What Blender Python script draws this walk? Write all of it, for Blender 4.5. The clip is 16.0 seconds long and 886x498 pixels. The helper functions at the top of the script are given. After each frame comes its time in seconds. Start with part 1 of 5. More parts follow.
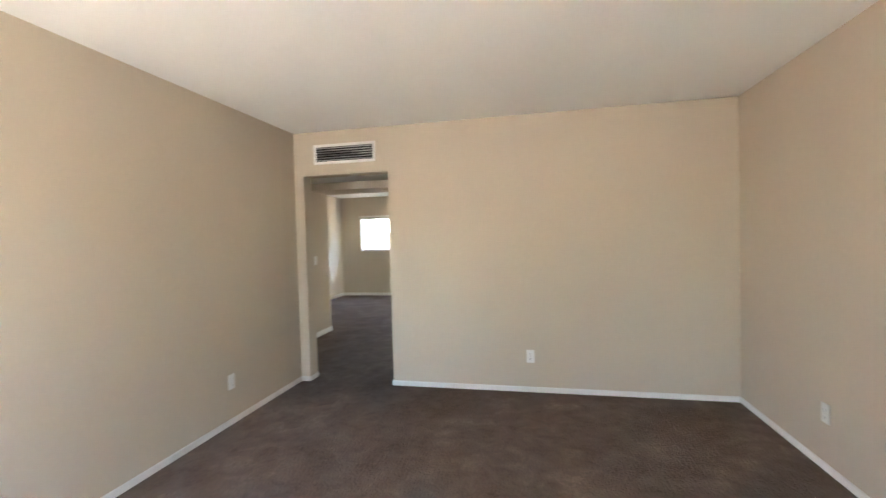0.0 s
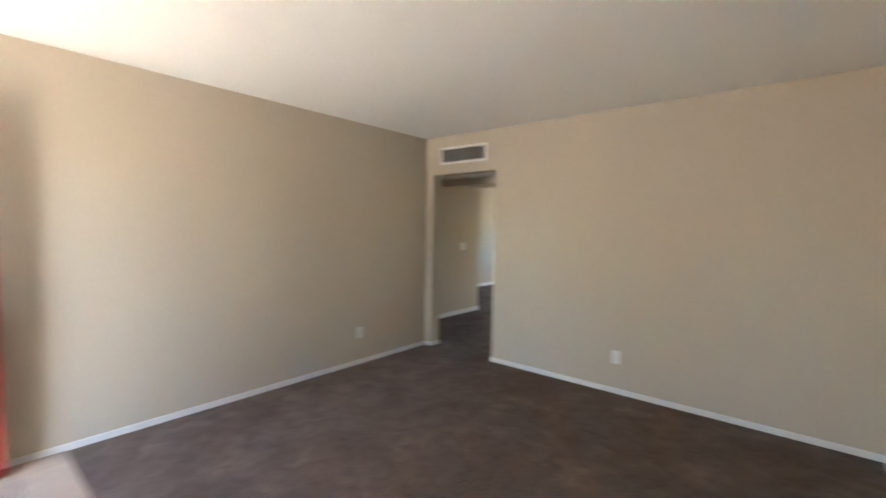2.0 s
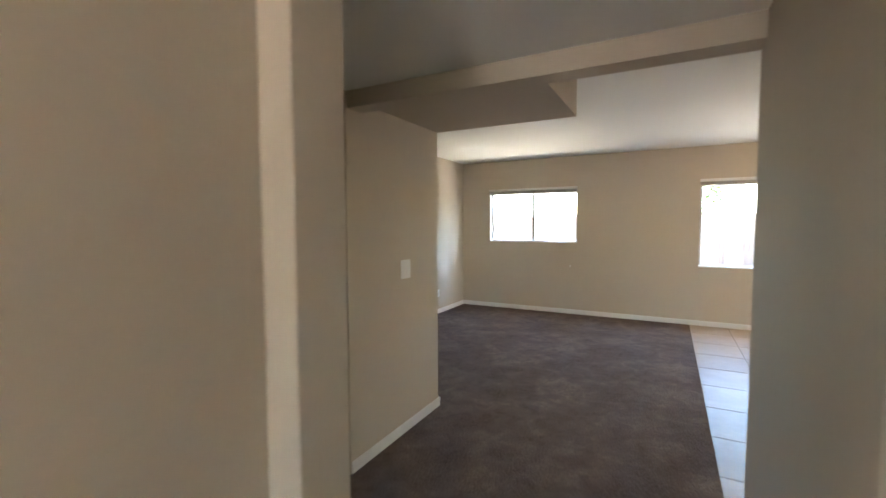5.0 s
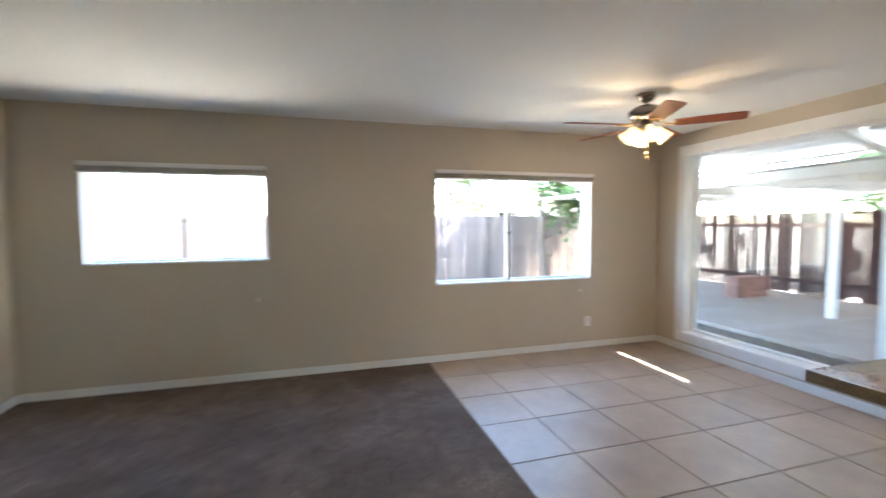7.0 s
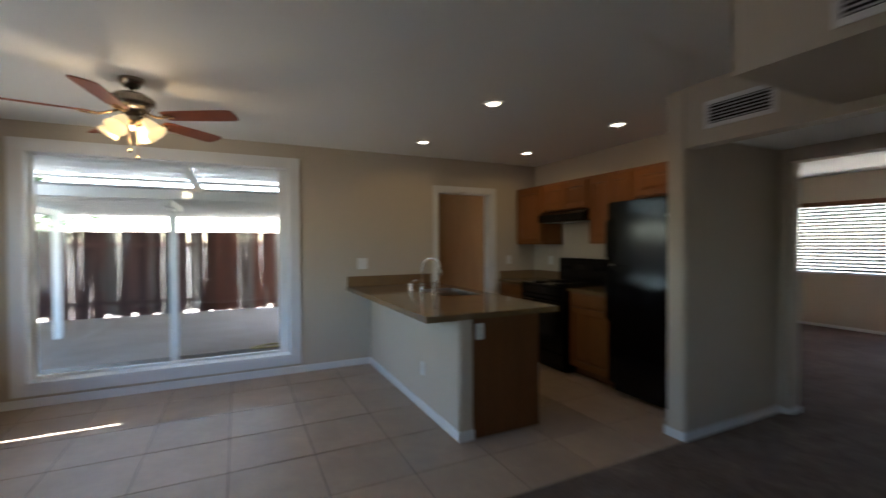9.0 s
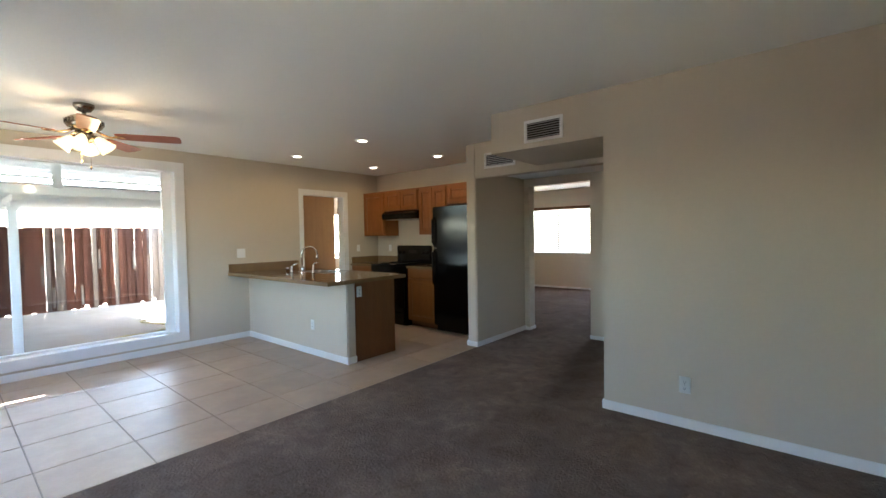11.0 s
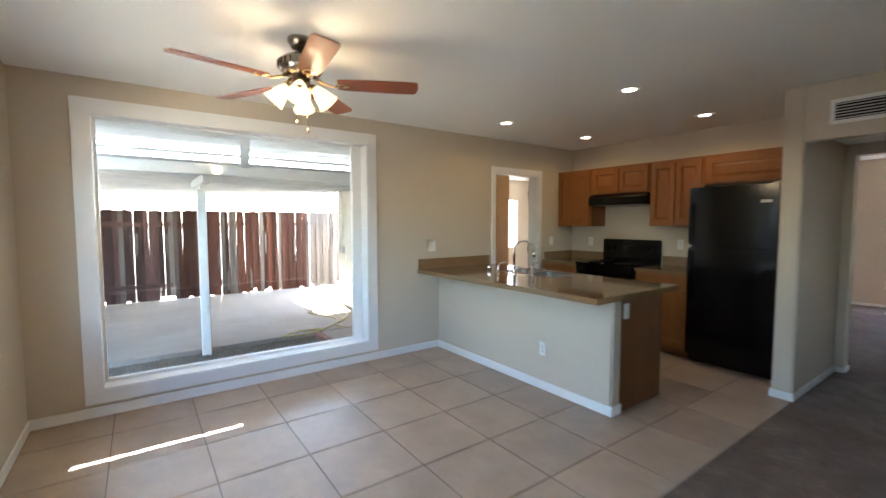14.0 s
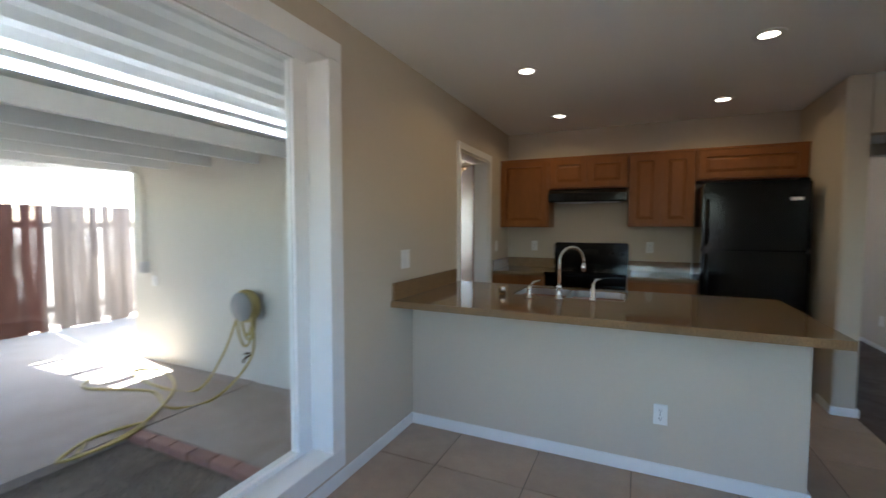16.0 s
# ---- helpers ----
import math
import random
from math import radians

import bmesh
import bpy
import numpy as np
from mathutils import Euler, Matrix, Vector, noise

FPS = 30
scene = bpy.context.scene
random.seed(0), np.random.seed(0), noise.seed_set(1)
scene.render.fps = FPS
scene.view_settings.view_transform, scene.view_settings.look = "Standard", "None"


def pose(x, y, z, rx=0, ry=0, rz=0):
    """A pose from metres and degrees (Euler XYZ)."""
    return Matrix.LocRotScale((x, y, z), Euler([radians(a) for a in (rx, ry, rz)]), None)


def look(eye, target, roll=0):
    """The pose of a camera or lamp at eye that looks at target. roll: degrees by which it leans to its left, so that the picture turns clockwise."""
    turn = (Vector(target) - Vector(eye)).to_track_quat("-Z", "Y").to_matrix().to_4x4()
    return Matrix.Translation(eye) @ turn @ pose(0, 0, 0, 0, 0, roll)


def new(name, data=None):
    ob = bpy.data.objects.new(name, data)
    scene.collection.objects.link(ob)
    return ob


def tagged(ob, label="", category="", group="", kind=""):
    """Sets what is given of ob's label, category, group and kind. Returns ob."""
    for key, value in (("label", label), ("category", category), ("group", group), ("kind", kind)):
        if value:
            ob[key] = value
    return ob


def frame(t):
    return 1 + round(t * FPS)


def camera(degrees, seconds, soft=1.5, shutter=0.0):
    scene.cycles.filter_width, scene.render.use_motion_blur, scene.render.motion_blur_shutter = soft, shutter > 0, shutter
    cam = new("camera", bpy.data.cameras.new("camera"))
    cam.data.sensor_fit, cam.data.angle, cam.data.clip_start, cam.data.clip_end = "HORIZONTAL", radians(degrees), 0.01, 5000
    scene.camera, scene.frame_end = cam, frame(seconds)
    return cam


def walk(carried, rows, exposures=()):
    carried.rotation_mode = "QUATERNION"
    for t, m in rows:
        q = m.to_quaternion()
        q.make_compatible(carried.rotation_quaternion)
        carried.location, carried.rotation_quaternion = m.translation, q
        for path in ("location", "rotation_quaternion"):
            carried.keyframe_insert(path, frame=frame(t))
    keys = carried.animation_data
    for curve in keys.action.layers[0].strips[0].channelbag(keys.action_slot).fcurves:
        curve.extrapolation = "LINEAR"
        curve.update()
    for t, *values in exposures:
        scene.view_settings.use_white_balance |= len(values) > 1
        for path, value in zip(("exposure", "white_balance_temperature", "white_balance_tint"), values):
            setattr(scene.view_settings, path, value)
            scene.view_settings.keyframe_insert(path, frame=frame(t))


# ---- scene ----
cam = camera(92.4, 16.0, shutter=0.5)
PATH = [
    (0, (2.289, -3.803, 1.382), (1.869, -1.848, 1.33), -1.5),
    (0.5, (2.786, -3.841, 1.367), (1.852, -2.073, 1.32), -1.3),
    (1, (3.251, -4.029, 1.402), (1.838, -2.615, 1.339), -1.0),
    (1.5, (3.48, -4.005, 1.461), (1.837, -2.868, 1.372), -1.1),
    (2, (3.411, -3.743, 1.421), (2.126, -2.214, 1.315), 0.9),
    (2.5, (3.037, -3.246, 1.347), (2.237, -1.416, 1.255), 0.3),
    (3, (2.522, -2.7, 1.382), (1.542, -0.961, 1.268), 0.1),
    (3.2, (2.305, -2.51, 1.391), (1.136, -0.892, 1.268), -0.2),
    (5.3, (0.574, -0.263, 1.407), (-0.282, 1.542, 1.295), -0.3),
    (5.5, (0.472, -0.029, 1.419), (-0.326, 1.802, 1.31), -0.4),
    (6, (0.289, 0.584, 1.42), (-0.331, 2.482, 1.311), -0.5),
    (6.5, (0.147, 1.235, 1.415), (0.006, 3.227, 1.305), -0.0),
    (7, (-0.036, 1.907, 1.437), (0.52, 3.825, 1.322), -0.3),
    (7.5, (-0.152, 2.45, 1.462), (1.174, 3.943, 1.357), -0.1),
    (8, (-0.339, 3.104, 1.484), (1.544, 3.771, 1.382), 0.0),
    (8.4, (-0.511, 3.606, 1.393), (1.488, 3.59, 1.352), 0.1),
    (8.5, (-0.527, 3.728, 1.383), (1.463, 3.533, 1.352), -0.1),
    (9, (-0.879, 4.099, 1.386), (0.922, 3.229, 1.358), -0.3),
    (9.5, (-1.301, 4.54, 1.321), (0.106, 3.118, 1.303), -0.4),
    (10, (-1.692, 4.988, 1.308), (-0.501, 3.382, 1.276), -0.9),
    (10.2, (-1.813, 5.145, 1.315), (-0.501, 3.636, 1.264), -1.0),
    (12.3, (-1.984, 5.586, 1.379), (-0.763, 4.005, 1.284), -0.4),
    (12.5, (-1.809, 5.534, 1.364), (-0.583, 3.956, 1.263), -0.1),
    (13, (-1.331, 5.454, 1.392), (0.156, 4.122, 1.278), -0.1),
    (13.5, (-0.699, 5.47, 1.403), (0.927, 4.311, 1.292), -0.2),
    (14, (-0.028, 5.471, 1.42), (1.595, 4.309, 1.293), -0.1),
    (14.5, (0.585, 5.482, 1.422), (2.147, 4.238, 1.302), 0.0),
    (15, (1.245, 5.449, 1.413), (2.619, 4.001, 1.292), 0.1),
    (15.5, (1.932, 5.428, 1.397), (3.164, 3.856, 1.286), 0.2),
    (16, (2.494, 5.288, 1.377), (3.325, 3.473, 1.268), 0.1),
]
EXPOSURES = [(0.0, 5.42, 6350, 8), (1.0, 5.35, 6350, 8), (1.5, 5.03, 6350, 7), (2.0, 5.0, 6300, 7), (2.5, 4.98, 6250, 8), (3.2, 4.95, 6350, 9), (5.3, 5.3, 6350, 9), (6.5, 5.2, 6200, 9), (7.0, 4.8, 5900, 9), (8.0, 4.05, 5800, 8), (9.0, 3.7, 5800, 8), (9.5, 4.15, 5920, 8), (10.0, 4.5, 5950, 7), (12.5, 5.08, 5900, 6), (13.0, 5.08, 5900, 6), (14.0, 4.8, 5880, 6), (15.0, 4.4, 5750, 7), (16.0, 4.12, 5650, 8)]
walk(cam, [(t, look(eye, target, roll)) for t, eye, target, roll in PATH], EXPOSURES)

# ---- world, sun, exposure ----
SUN_AZ, SUN_EL = radians(100), radians(47.5)   # azimuth clockwise from +y, elevation
world = bpy.data.worlds.new("sky")
scene.world = world
world.use_nodes = True
wn = world.node_tree
sky = wn.nodes.new("ShaderNodeTexSky")
sky.sky_type, sky.sun_disc = "NISHITA", False
sky.sun_elevation, sky.sun_rotation = SUN_EL, SUN_AZ
wn.links.new(sky.outputs[0], wn.nodes["Background"].inputs[0])
wn.nodes["Background"].inputs[1].default_value = 0.15
sun = new("sun", bpy.data.lights.new("sun", "SUN"))
sun.data.energy, sun.data.angle, sun.data.color = 5.0, radians(0.5), (1.0, 0.95, 0.87)
SUN_DIR = Vector((math.sin(SUN_AZ) * math.cos(SUN_EL), math.cos(SUN_AZ) * math.cos(SUN_EL), math.sin(SUN_EL)))
sun.matrix_world = look(SUN_DIR * 30, (0, 0, 0))

DOWN_W, FAN_W = 0.32, 0.55                   # lamp powers

# ---- materials ----


def material(name, colour, rough=0.6, metal=0.0, grain=0.0, grain_scale=60.0, stain=0.0, stain_scale=2.0, bump=0.0, bump_scale=120.0,
             bump_dist=0.002, tint=None, stretch=(1, 1, 1), random_by=0.0, coat=0.0, spec=0.5, blotch=0.0, blotch_scale=9.0, warp=0.0):
    """Principled paint with variation at two scales and fine relief, all in metres."""
    m = bpy.data.materials.new(name)
    m.use_nodes = True
    nt = m.node_tree
    n, l = nt.nodes, nt.links
    b = n["Principled BSDF"]
    b.inputs["Roughness"].default_value, b.inputs["Metallic"].default_value = rough, metal
    b.inputs["Coat Weight"].default_value = coat
    b.inputs["Specular IOR Level"].default_value = spec
    geo = n.new("ShaderNodeNewGeometry")
    mp = n.new("ShaderNodeMapping")
    mp.inputs["Scale"].default_value = stretch
    l.new(geo.outputs["Position"], mp.inputs["Vector"])
    col = None
    base = n.new("ShaderNodeRGB")
    base.outputs[0].default_value = (*colour, 1)
    col = base.outputs[0]

    def vary(scale, amount, detail, other):
        nonlocal col
        t = n.new("ShaderNodeTexNoise")
        t.inputs["Scale"].default_value, t.inputs["Detail"].default_value = scale, detail
        t.inputs["Distortion"].default_value = warp
        l.new(mp.outputs[0], t.inputs["Vector"])
        r = n.new("ShaderNodeMapRange")
        r.inputs["From Min"].default_value, r.inputs["From Max"].default_value = 0.3, 0.7
        l.new(t.outputs["Fac"], r.inputs["Value"])
        mul = n.new("ShaderNodeMath")
        mul.operation = "MULTIPLY"
        mul.inputs[1].default_value = amount
        l.new(r.outputs[0], mul.inputs[0])
        mix = n.new("ShaderNodeMix")
        mix.data_type = "RGBA"
        l.new(mul.outputs[0], mix.inputs[0])
        l.new(col, mix.inputs[6])
        mix.inputs[7].default_value = (*other, 1)
        col = mix.outputs[2]

    dark = tint or tuple(c * 0.55 for c in colour)
    if stain:
        vary(stain_scale, stain, 4, dark)
    if blotch:
        vary(blotch_scale, blotch, 5, dark)
    if grain:
        vary(grain_scale, grain, 3, tuple(c * 0.5 for c in colour))
    if random_by:
        oi = n.new("ShaderNodeObjectInfo")
        mr = n.new("ShaderNodeMapRange")
        mr.inputs["To Min"].default_value, mr.inputs["To Max"].default_value = 1 - random_by, 1 + random_by
        l.new(oi.outputs["Random"], mr.inputs["Value"])
        hsv = n.new("ShaderNodeHueSaturation")
        l.new(mr.outputs[0], hsv.inputs["Value"])
        l.new(col, hsv.inputs["Color"])
        col = hsv.outputs[0]
    l.new(col, b.inputs["Base Color"])
    if bump:
        t = n.new("ShaderNodeTexNoise")
        t.inputs["Scale"].default_value, t.inputs["Detail"].default_value = bump_scale, 3
        l.new(mp.outputs[0], t.inputs["Vector"])
        bp = n.new("ShaderNodeBump")
        bp.inputs["Strength"].default_value, bp.inputs["Distance"].default_value = bump, bump_dist
        l.new(t.outputs["Fac"], bp.inputs["Height"])
        l.new(bp.outputs[0], b.inputs["Normal"])
    return m


def glass_material(name, tint=(0.97, 0.985, 0.975), rough=0.0):
    m = bpy.data.materials.new(name)
    m.use_nodes = True
    n, l = m.node_tree.nodes, m.node_tree.links
    n.remove(n["Principled BSDF"])
    tr, gl, lw, po, mr, mix = (n.new("ShaderNodeBsdfTransparent"), n.new("ShaderNodeBsdfGlossy"), n.new("ShaderNodeLayerWeight"), n.new("ShaderNodeMath"), n.new("ShaderNodeMapRange"), n.new("ShaderNodeMixShader"))
    tr.inputs[0].default_value = (*tint, 1)
    gl.inputs["Roughness"].default_value = rough
    lw.inputs["Blend"].default_value = 0.5
    po.operation, po.inputs[1].default_value = "POWER", 5.0
    mr.inputs["To Min"].default_value, mr.inputs["To Max"].default_value = 0.03, 0.9
    l.new(lw.outputs["Facing"], po.inputs[0])
    l.new(po.outputs[0], mr.inputs["Value"])
    l.new(mr.outputs[0], mix.inputs[0])
    l.new(tr.outputs[0], mix.inputs[1])
    l.new(gl.outputs[0], mix.inputs[2])
    l.new(mix.outputs[0], n["Material Output"].inputs[0])
    return m


def lamp_material(name, colour, strength):
    m = bpy.data.materials.new(name)
    m.use_nodes = True
    b = m.node_tree.nodes["Principled BSDF"]
    b.inputs["Base Color"].default_value = (*colour, 1)
    b.inputs["Emission Color"].default_value = (*colour, 1)
    b.inputs["Emission Strength"].default_value = strength
    return m


WALL = material("beige_wall_paint", (0.57, 0.492, 0.385), 0.75, stain=0.10, stain_scale=0.8, grain=0.04, grain_scale=40, bump=0.35, bump_scale=55, bump_dist=0.002)
CEIL = material("ceiling_paint", (0.89, 0.885, 0.85), 0.85, stain=0.05, stain_scale=0.7, bump=0.45, bump_scale=38, bump_dist=0.004)
TRIM = material("white_trim_paint", (0.80, 0.79, 0.77), 0.45, stain=0.08, stain_scale=6, bump=0.15, bump_scale=90)
CARPET = material("brown_carpet", (0.30, 0.225, 0.18), 0.98, stain=0.8, stain_scale=1.9, blotch=0.7, blotch_scale=7.5, warp=0.9, grain=1.0, grain_scale=38, bump=0.7, bump_scale=60, bump_dist=0.02, spec=0.1, tint=(0.058, 0.041, 0.033))
TILE = material("beige_ceramic_tile", (0.49, 0.375, 0.275), 0.40, stain=0.75, stain_scale=3.2, blotch=0.4, blotch_scale=14, grain=0.15, grain_scale=70, bump=0.12, bump_scale=30, random_by=0.07, tint=(0.35, 0.26, 0.19))
GROUT = material("grey_grout", (0.27, 0.22, 0.178), 0.9, stain=0.5, stain_scale=5, bump=0.3)
RED = material("red_door_paint", (0.33, 0.013, 0.021), 0.38, stain=0.12, stain_scale=5, bump=0.15, bump_scale=70, tint=(0.26, 0.010, 0.016))
GLASS = glass_material("clear_glass")
ALU = material("grey_aluminium", (0.55, 0.55, 0.55), 0.4, 0.8, stain=0.15, stain_scale=9)
GREY_METAL = material("dull_grey_metal", (0.30, 0.30, 0.29), 0.6, 0.3, stain=0.4, stain_scale=12)
CHROME = material("brushed_chrome", (0.72, 0.71, 0.69), 0.18, 1.0, grain=0.1, grain_scale=150)
STEEL = material("sink_steel", (0.60, 0.60, 0.60), 0.28, 1.0, grain=0.15, grain_scale=180)
BLIND = material("cream_blind_slats", (0.44, 0.41, 0.36), 0.5, stain=0.1, stain_scale=3)
PLASTIC = material("white_plastic", (0.80, 0.79, 0.76), 0.4, stain=0.04)
BLACK = material("black_appliance", (0.0035, 0.0035, 0.004), 0.13, spec=0.3, stain=0.2, stain_scale=4, bump=0.25, bump_scale=45, bump_dist=0.001)
BLACK_GLOSS = material("black_glass", (0.008, 0.008, 0.009), 0.06)
# near-black colour that stands in for shade inside gaps and holes
GAP_SHADE = material("gap_shade", (0.012, 0.011, 0.010), 0.9)
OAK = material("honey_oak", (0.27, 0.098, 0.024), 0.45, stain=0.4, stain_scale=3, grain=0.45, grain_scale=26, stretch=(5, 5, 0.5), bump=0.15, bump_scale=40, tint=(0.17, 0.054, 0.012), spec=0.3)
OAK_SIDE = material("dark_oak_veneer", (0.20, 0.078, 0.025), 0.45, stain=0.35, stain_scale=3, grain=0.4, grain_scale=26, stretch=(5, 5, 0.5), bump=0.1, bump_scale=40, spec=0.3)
GRANITE = material("tan_granite", (0.29, 0.182, 0.09), 0.11, stain=0.4, stain_scale=14, grain=0.75, grain_scale=120, tint=(0.16, 0.11, 0.068), coat=0.2)
PEWTER = material("antique_pewter", (0.34, 0.30, 0.25), 0.24, 1.0, stain=0.5, stain_scale=18, tint=(0.16, 0.13, 0.10))
# beige wall with the side room's dim warm light put into its brown
DIM_WALL = material("dim_lit_beige_wall", (0.40, 0.235, 0.105), 0.5, stain=0.3, stain_scale=3, grain=0.3, grain_scale=26, stretch=(5, 5, 0.5), bump=0.1, bump_scale=40)
BRONZE = material("antique_bronze", (0.13, 0.085, 0.055), 0.3, 0.9, stain=0.3, stain_scale=14)
BLADE = material("cherry_blade", (0.30, 0.080, 0.030), 0.5, stain=0.3, stain_scale=8, grain=0.3, grain_scale=30, coat=0.04, spec=0.3)
# cream paint, its extra yellow stands in for warm hall light
LOUVRE = material("warm_lit_cream_paint", (0.72, 0.60, 0.39), 0.5, stain=0.1, stain_scale=5, bump=0.1)
CONCRETE = material("concrete", (0.40, 0.338, 0.285), 0.9, stain=0.6, stain_scale=1.1, blotch=0.4, blotch_scale=5.0, warp=0.8, grain=0.3, grain_scale=35, bump=0.5, bump_scale=30, bump_dist=0.004, tint=(0.25, 0.20, 0.162))
DIRT = material("dry_ground", (0.42, 0.355, 0.275), 0.95, stain=0.5, stain_scale=1.2, grain=0.5, grain_scale=50, bump=0.6, bump_scale=30, bump_dist=0.01)
FENCE = material("weathered_red_fence", (0.074, 0.024, 0.013), 0.85, stain=0.6, stain_scale=0.4, blotch=0.7, blotch_scale=0.9, grain=0.5, grain_scale=8, stretch=(6, 6, 0.6), bump=0.6, bump_scale=14, bump_dist=0.004, tint=(0.05, 0.024, 0.02), random_by=0.5, spec=0.2)
FENCE_OLD = material("greying_red_fence", (0.095, 0.055, 0.05), 0.88, stain=0.6, stain_scale=0.5, blotch=0.6, blotch_scale=1.1, grain=0.5, grain_scale=8, stretch=(6, 6, 0.6), bump=0.6, bump_scale=14, bump_dist=0.004, tint=(0.05, 0.024, 0.022), random_by=0.5, spec=0.2)
FENCE_GREY = material("silvered_fence_board", (0.15, 0.125, 0.112), 0.9, stain=0.6, stain_scale=1.0, grain=0.5, grain_scale=14, stretch=(4, 4, 0.6), bump=0.5, bump_scale=20, tint=(0.07, 0.048, 0.04), random_by=0.35, spec=0.2)
# brown boards with bright sunlight put into the paler colour
FENCE_SUNLIT = material("sunlit_fence", (0.20, 0.155, 0.13), 0.9, stain=0.6, stain_scale=3.0, grain=0.4, grain_scale=30, stretch=(4, 4, 0.6), bump=0.5, bump_scale=30, tint=(0.14, 0.105, 0.085), random_by=0.25)
PATIO_WHITE = material("patio_white_paint", (0.85, 0.85, 0.845), 0.6, stain=0.15, stain_scale=3, bump=0.2, bump_scale=40)
ROOF_METAL = material("weathered_roof_sheet", (0.66, 0.66, 0.65), 0.6, stain=0.4, stain_scale=1.5, bump=0.2, bump_scale=40)
STUCCO = material("pale_stucco", (0.66, 0.62, 0.54), 0.9, stain=0.15, stain_scale=1.5, bump=0.6, bump_scale=60, bump_dist=0.005)
LEAF = material("green_leaves", (0.075, 0.13, 0.03), 0.6, stain=0.5, stain_scale=3, random_by=0.3, tint=(0.05, 0.08, 0.02))
BARK = material("grey_bark", (0.16, 0.12, 0.09), 0.9, stain=0.4, stain_scale=6, bump=0.6, bump_scale=30, bump_dist=0.01)
BRASS = material("antique_brass", (0.55, 0.38, 0.20), 0.25, 1.0, stain=0.2, stain_scale=20)
TEAL = material("teal_plastic", (0.03, 0.33, 0.36), 0.45, stain=0.15, stain_scale=20)
YELLOW = material("yellow_hose_rubber", (0.42, 0.32, 0.09), 0.5, stain=0.3, stain_scale=9)
BRICK = material("red_brick", (0.32, 0.18, 0.145), 0.9, stain=0.4, stain_scale=6, bump=0.5, bump_scale=60, random_by=0.2)
GRAVEL = material("grey_gravel", (0.26, 0.215, 0.17), 0.95, stain=0.5, stain_scale=3, blotch=0.6, blotch_scale=22, grain=0.8, grain_scale=60, bump=0.8, bump_scale=45, bump_dist=0.01, tint=(0.075, 0.06, 0.047))
BULB = lamp_material("glowing_frosted_glass", (1.0, 0.72, 0.36), 0.07)
DISC = lamp_material("glowing_downlight", (1.0, 0.88, 0.66), 0.5)

# ---- building helpers ----


def add_box(bm, x0, x1, y0, y1, z0, z1, bevel=0.0):
    vs = bmesh.ops.create_cube(bm, size=1.0, matrix=Matrix.LocRotScale(((x0 + x1) / 2, (y0 + y1) / 2, (z0 + z1) / 2), None, (abs(x1 - x0), abs(y1 - y0), abs(z1 - z0))))["verts"]
    if bevel:
        es = list({e for v in vs for e in v.link_edges})
        bmesh.ops.bevel(bm, geom=es, offset=bevel, segments=2, affect="EDGES", clamp_overlap=True)
    return bm


def box(x0, x1, y0, y1, z0, z1, bevel=0.0):
    return add_box(bmesh.new(), x0, x1, y0, y1, z0, z1, bevel)


def add_tube(bm, points, radius, sides=12, cap=True):
    """A round tube along points; radius a number or one per point."""
    rings = []
    up = Vector((0, 0, 1))
    pts = [Vector(p) for p in points]
    n0 = None
    for i, p in enumerate(pts):
        d = (pts[min(i + 1, len(pts) - 1)] - pts[max(i - 1, 0)]).normalized()
        if n0 is None:
            n0 = d.cross(up) if abs(d.z) < 0.95 else d.cross(Vector((1, 0, 0)))
        n0 = (n0 - d * n0.dot(d)).normalized()
        b = d.cross(n0)
        r = radius[i] if isinstance(radius, (list, tuple)) else radius
        rings.append([bm.verts.new(p + (n0 * math.cos(a) + b * math.sin(a)) * r) for a in (2 * math.pi * k / sides for k in range(sides))])
    for a, c in zip(rings, rings[1:]):
        for k in range(sides):
            bm.faces.new((a[k], a[(k + 1) % sides], c[(k + 1) % sides], c[k])).smooth = True
    if cap:
        bm.faces.new(rings[0][::-1])
        bm.faces.new(rings[-1])
    return bm


def tube(points, radius, sides=12, cap=True):
    return add_tube(bmesh.new(), points, radius, sides, cap)


def lathe(profile, sides=24, axis="z", at=(0, 0, 0)):
    """A turned shape from (radius, height) pairs."""
    bm = bmesh.new()
    rings = []
    for r, h in profile:
        ring = []
        for k in range(sides):
            a = 2 * math.pi * k / sides
            p = Vector((r * math.cos(a), r * math.sin(a), h))
            if axis == "y":
                p = Vector((p.x, p.z, p.y))
            elif axis == "x":
                p = Vector((p.z, p.x, p.y))
            ring.append(bm.verts.new(p + Vector(at)))
        rings.append(ring)
    for a, c in zip(rings, rings[1:]):
        for k in range(sides):
            bm.faces.new((a[k], a[(k + 1) % sides], c[(k + 1) % sides], c[k])).smooth = True
    bm.faces.new(rings[0][::-1])
    bm.faces.new(rings[-1])
    bmesh.ops.recalc_face_normals(bm, faces=bm.faces)
    return bm


def mesh_of(name, bm, mat):
    me = bpy.data.meshes.new(name)
    bm.to_mesh(me)
    bm.free()
    if mat:
        me.materials.append(mat)
    return me


def part(name, bm, mat, parent=None, label=""):
    """One mesh object, under a thing or a part."""
    ob = new(name, mesh_of(name, bm, mat))
    if parent:
        ob.parent = parent
    return tagged(ob, label)


def thing(name, label, category, group="", at=None):
    ob = new(name)
    ob.empty_display_size = 0.1
    if at is not None:
        ob.matrix_world = at
    return tagged(ob, label, category, group)


def structure(name, bm, mat, label=""):
    return tagged(part(name, bm, mat), label, kind="structure")


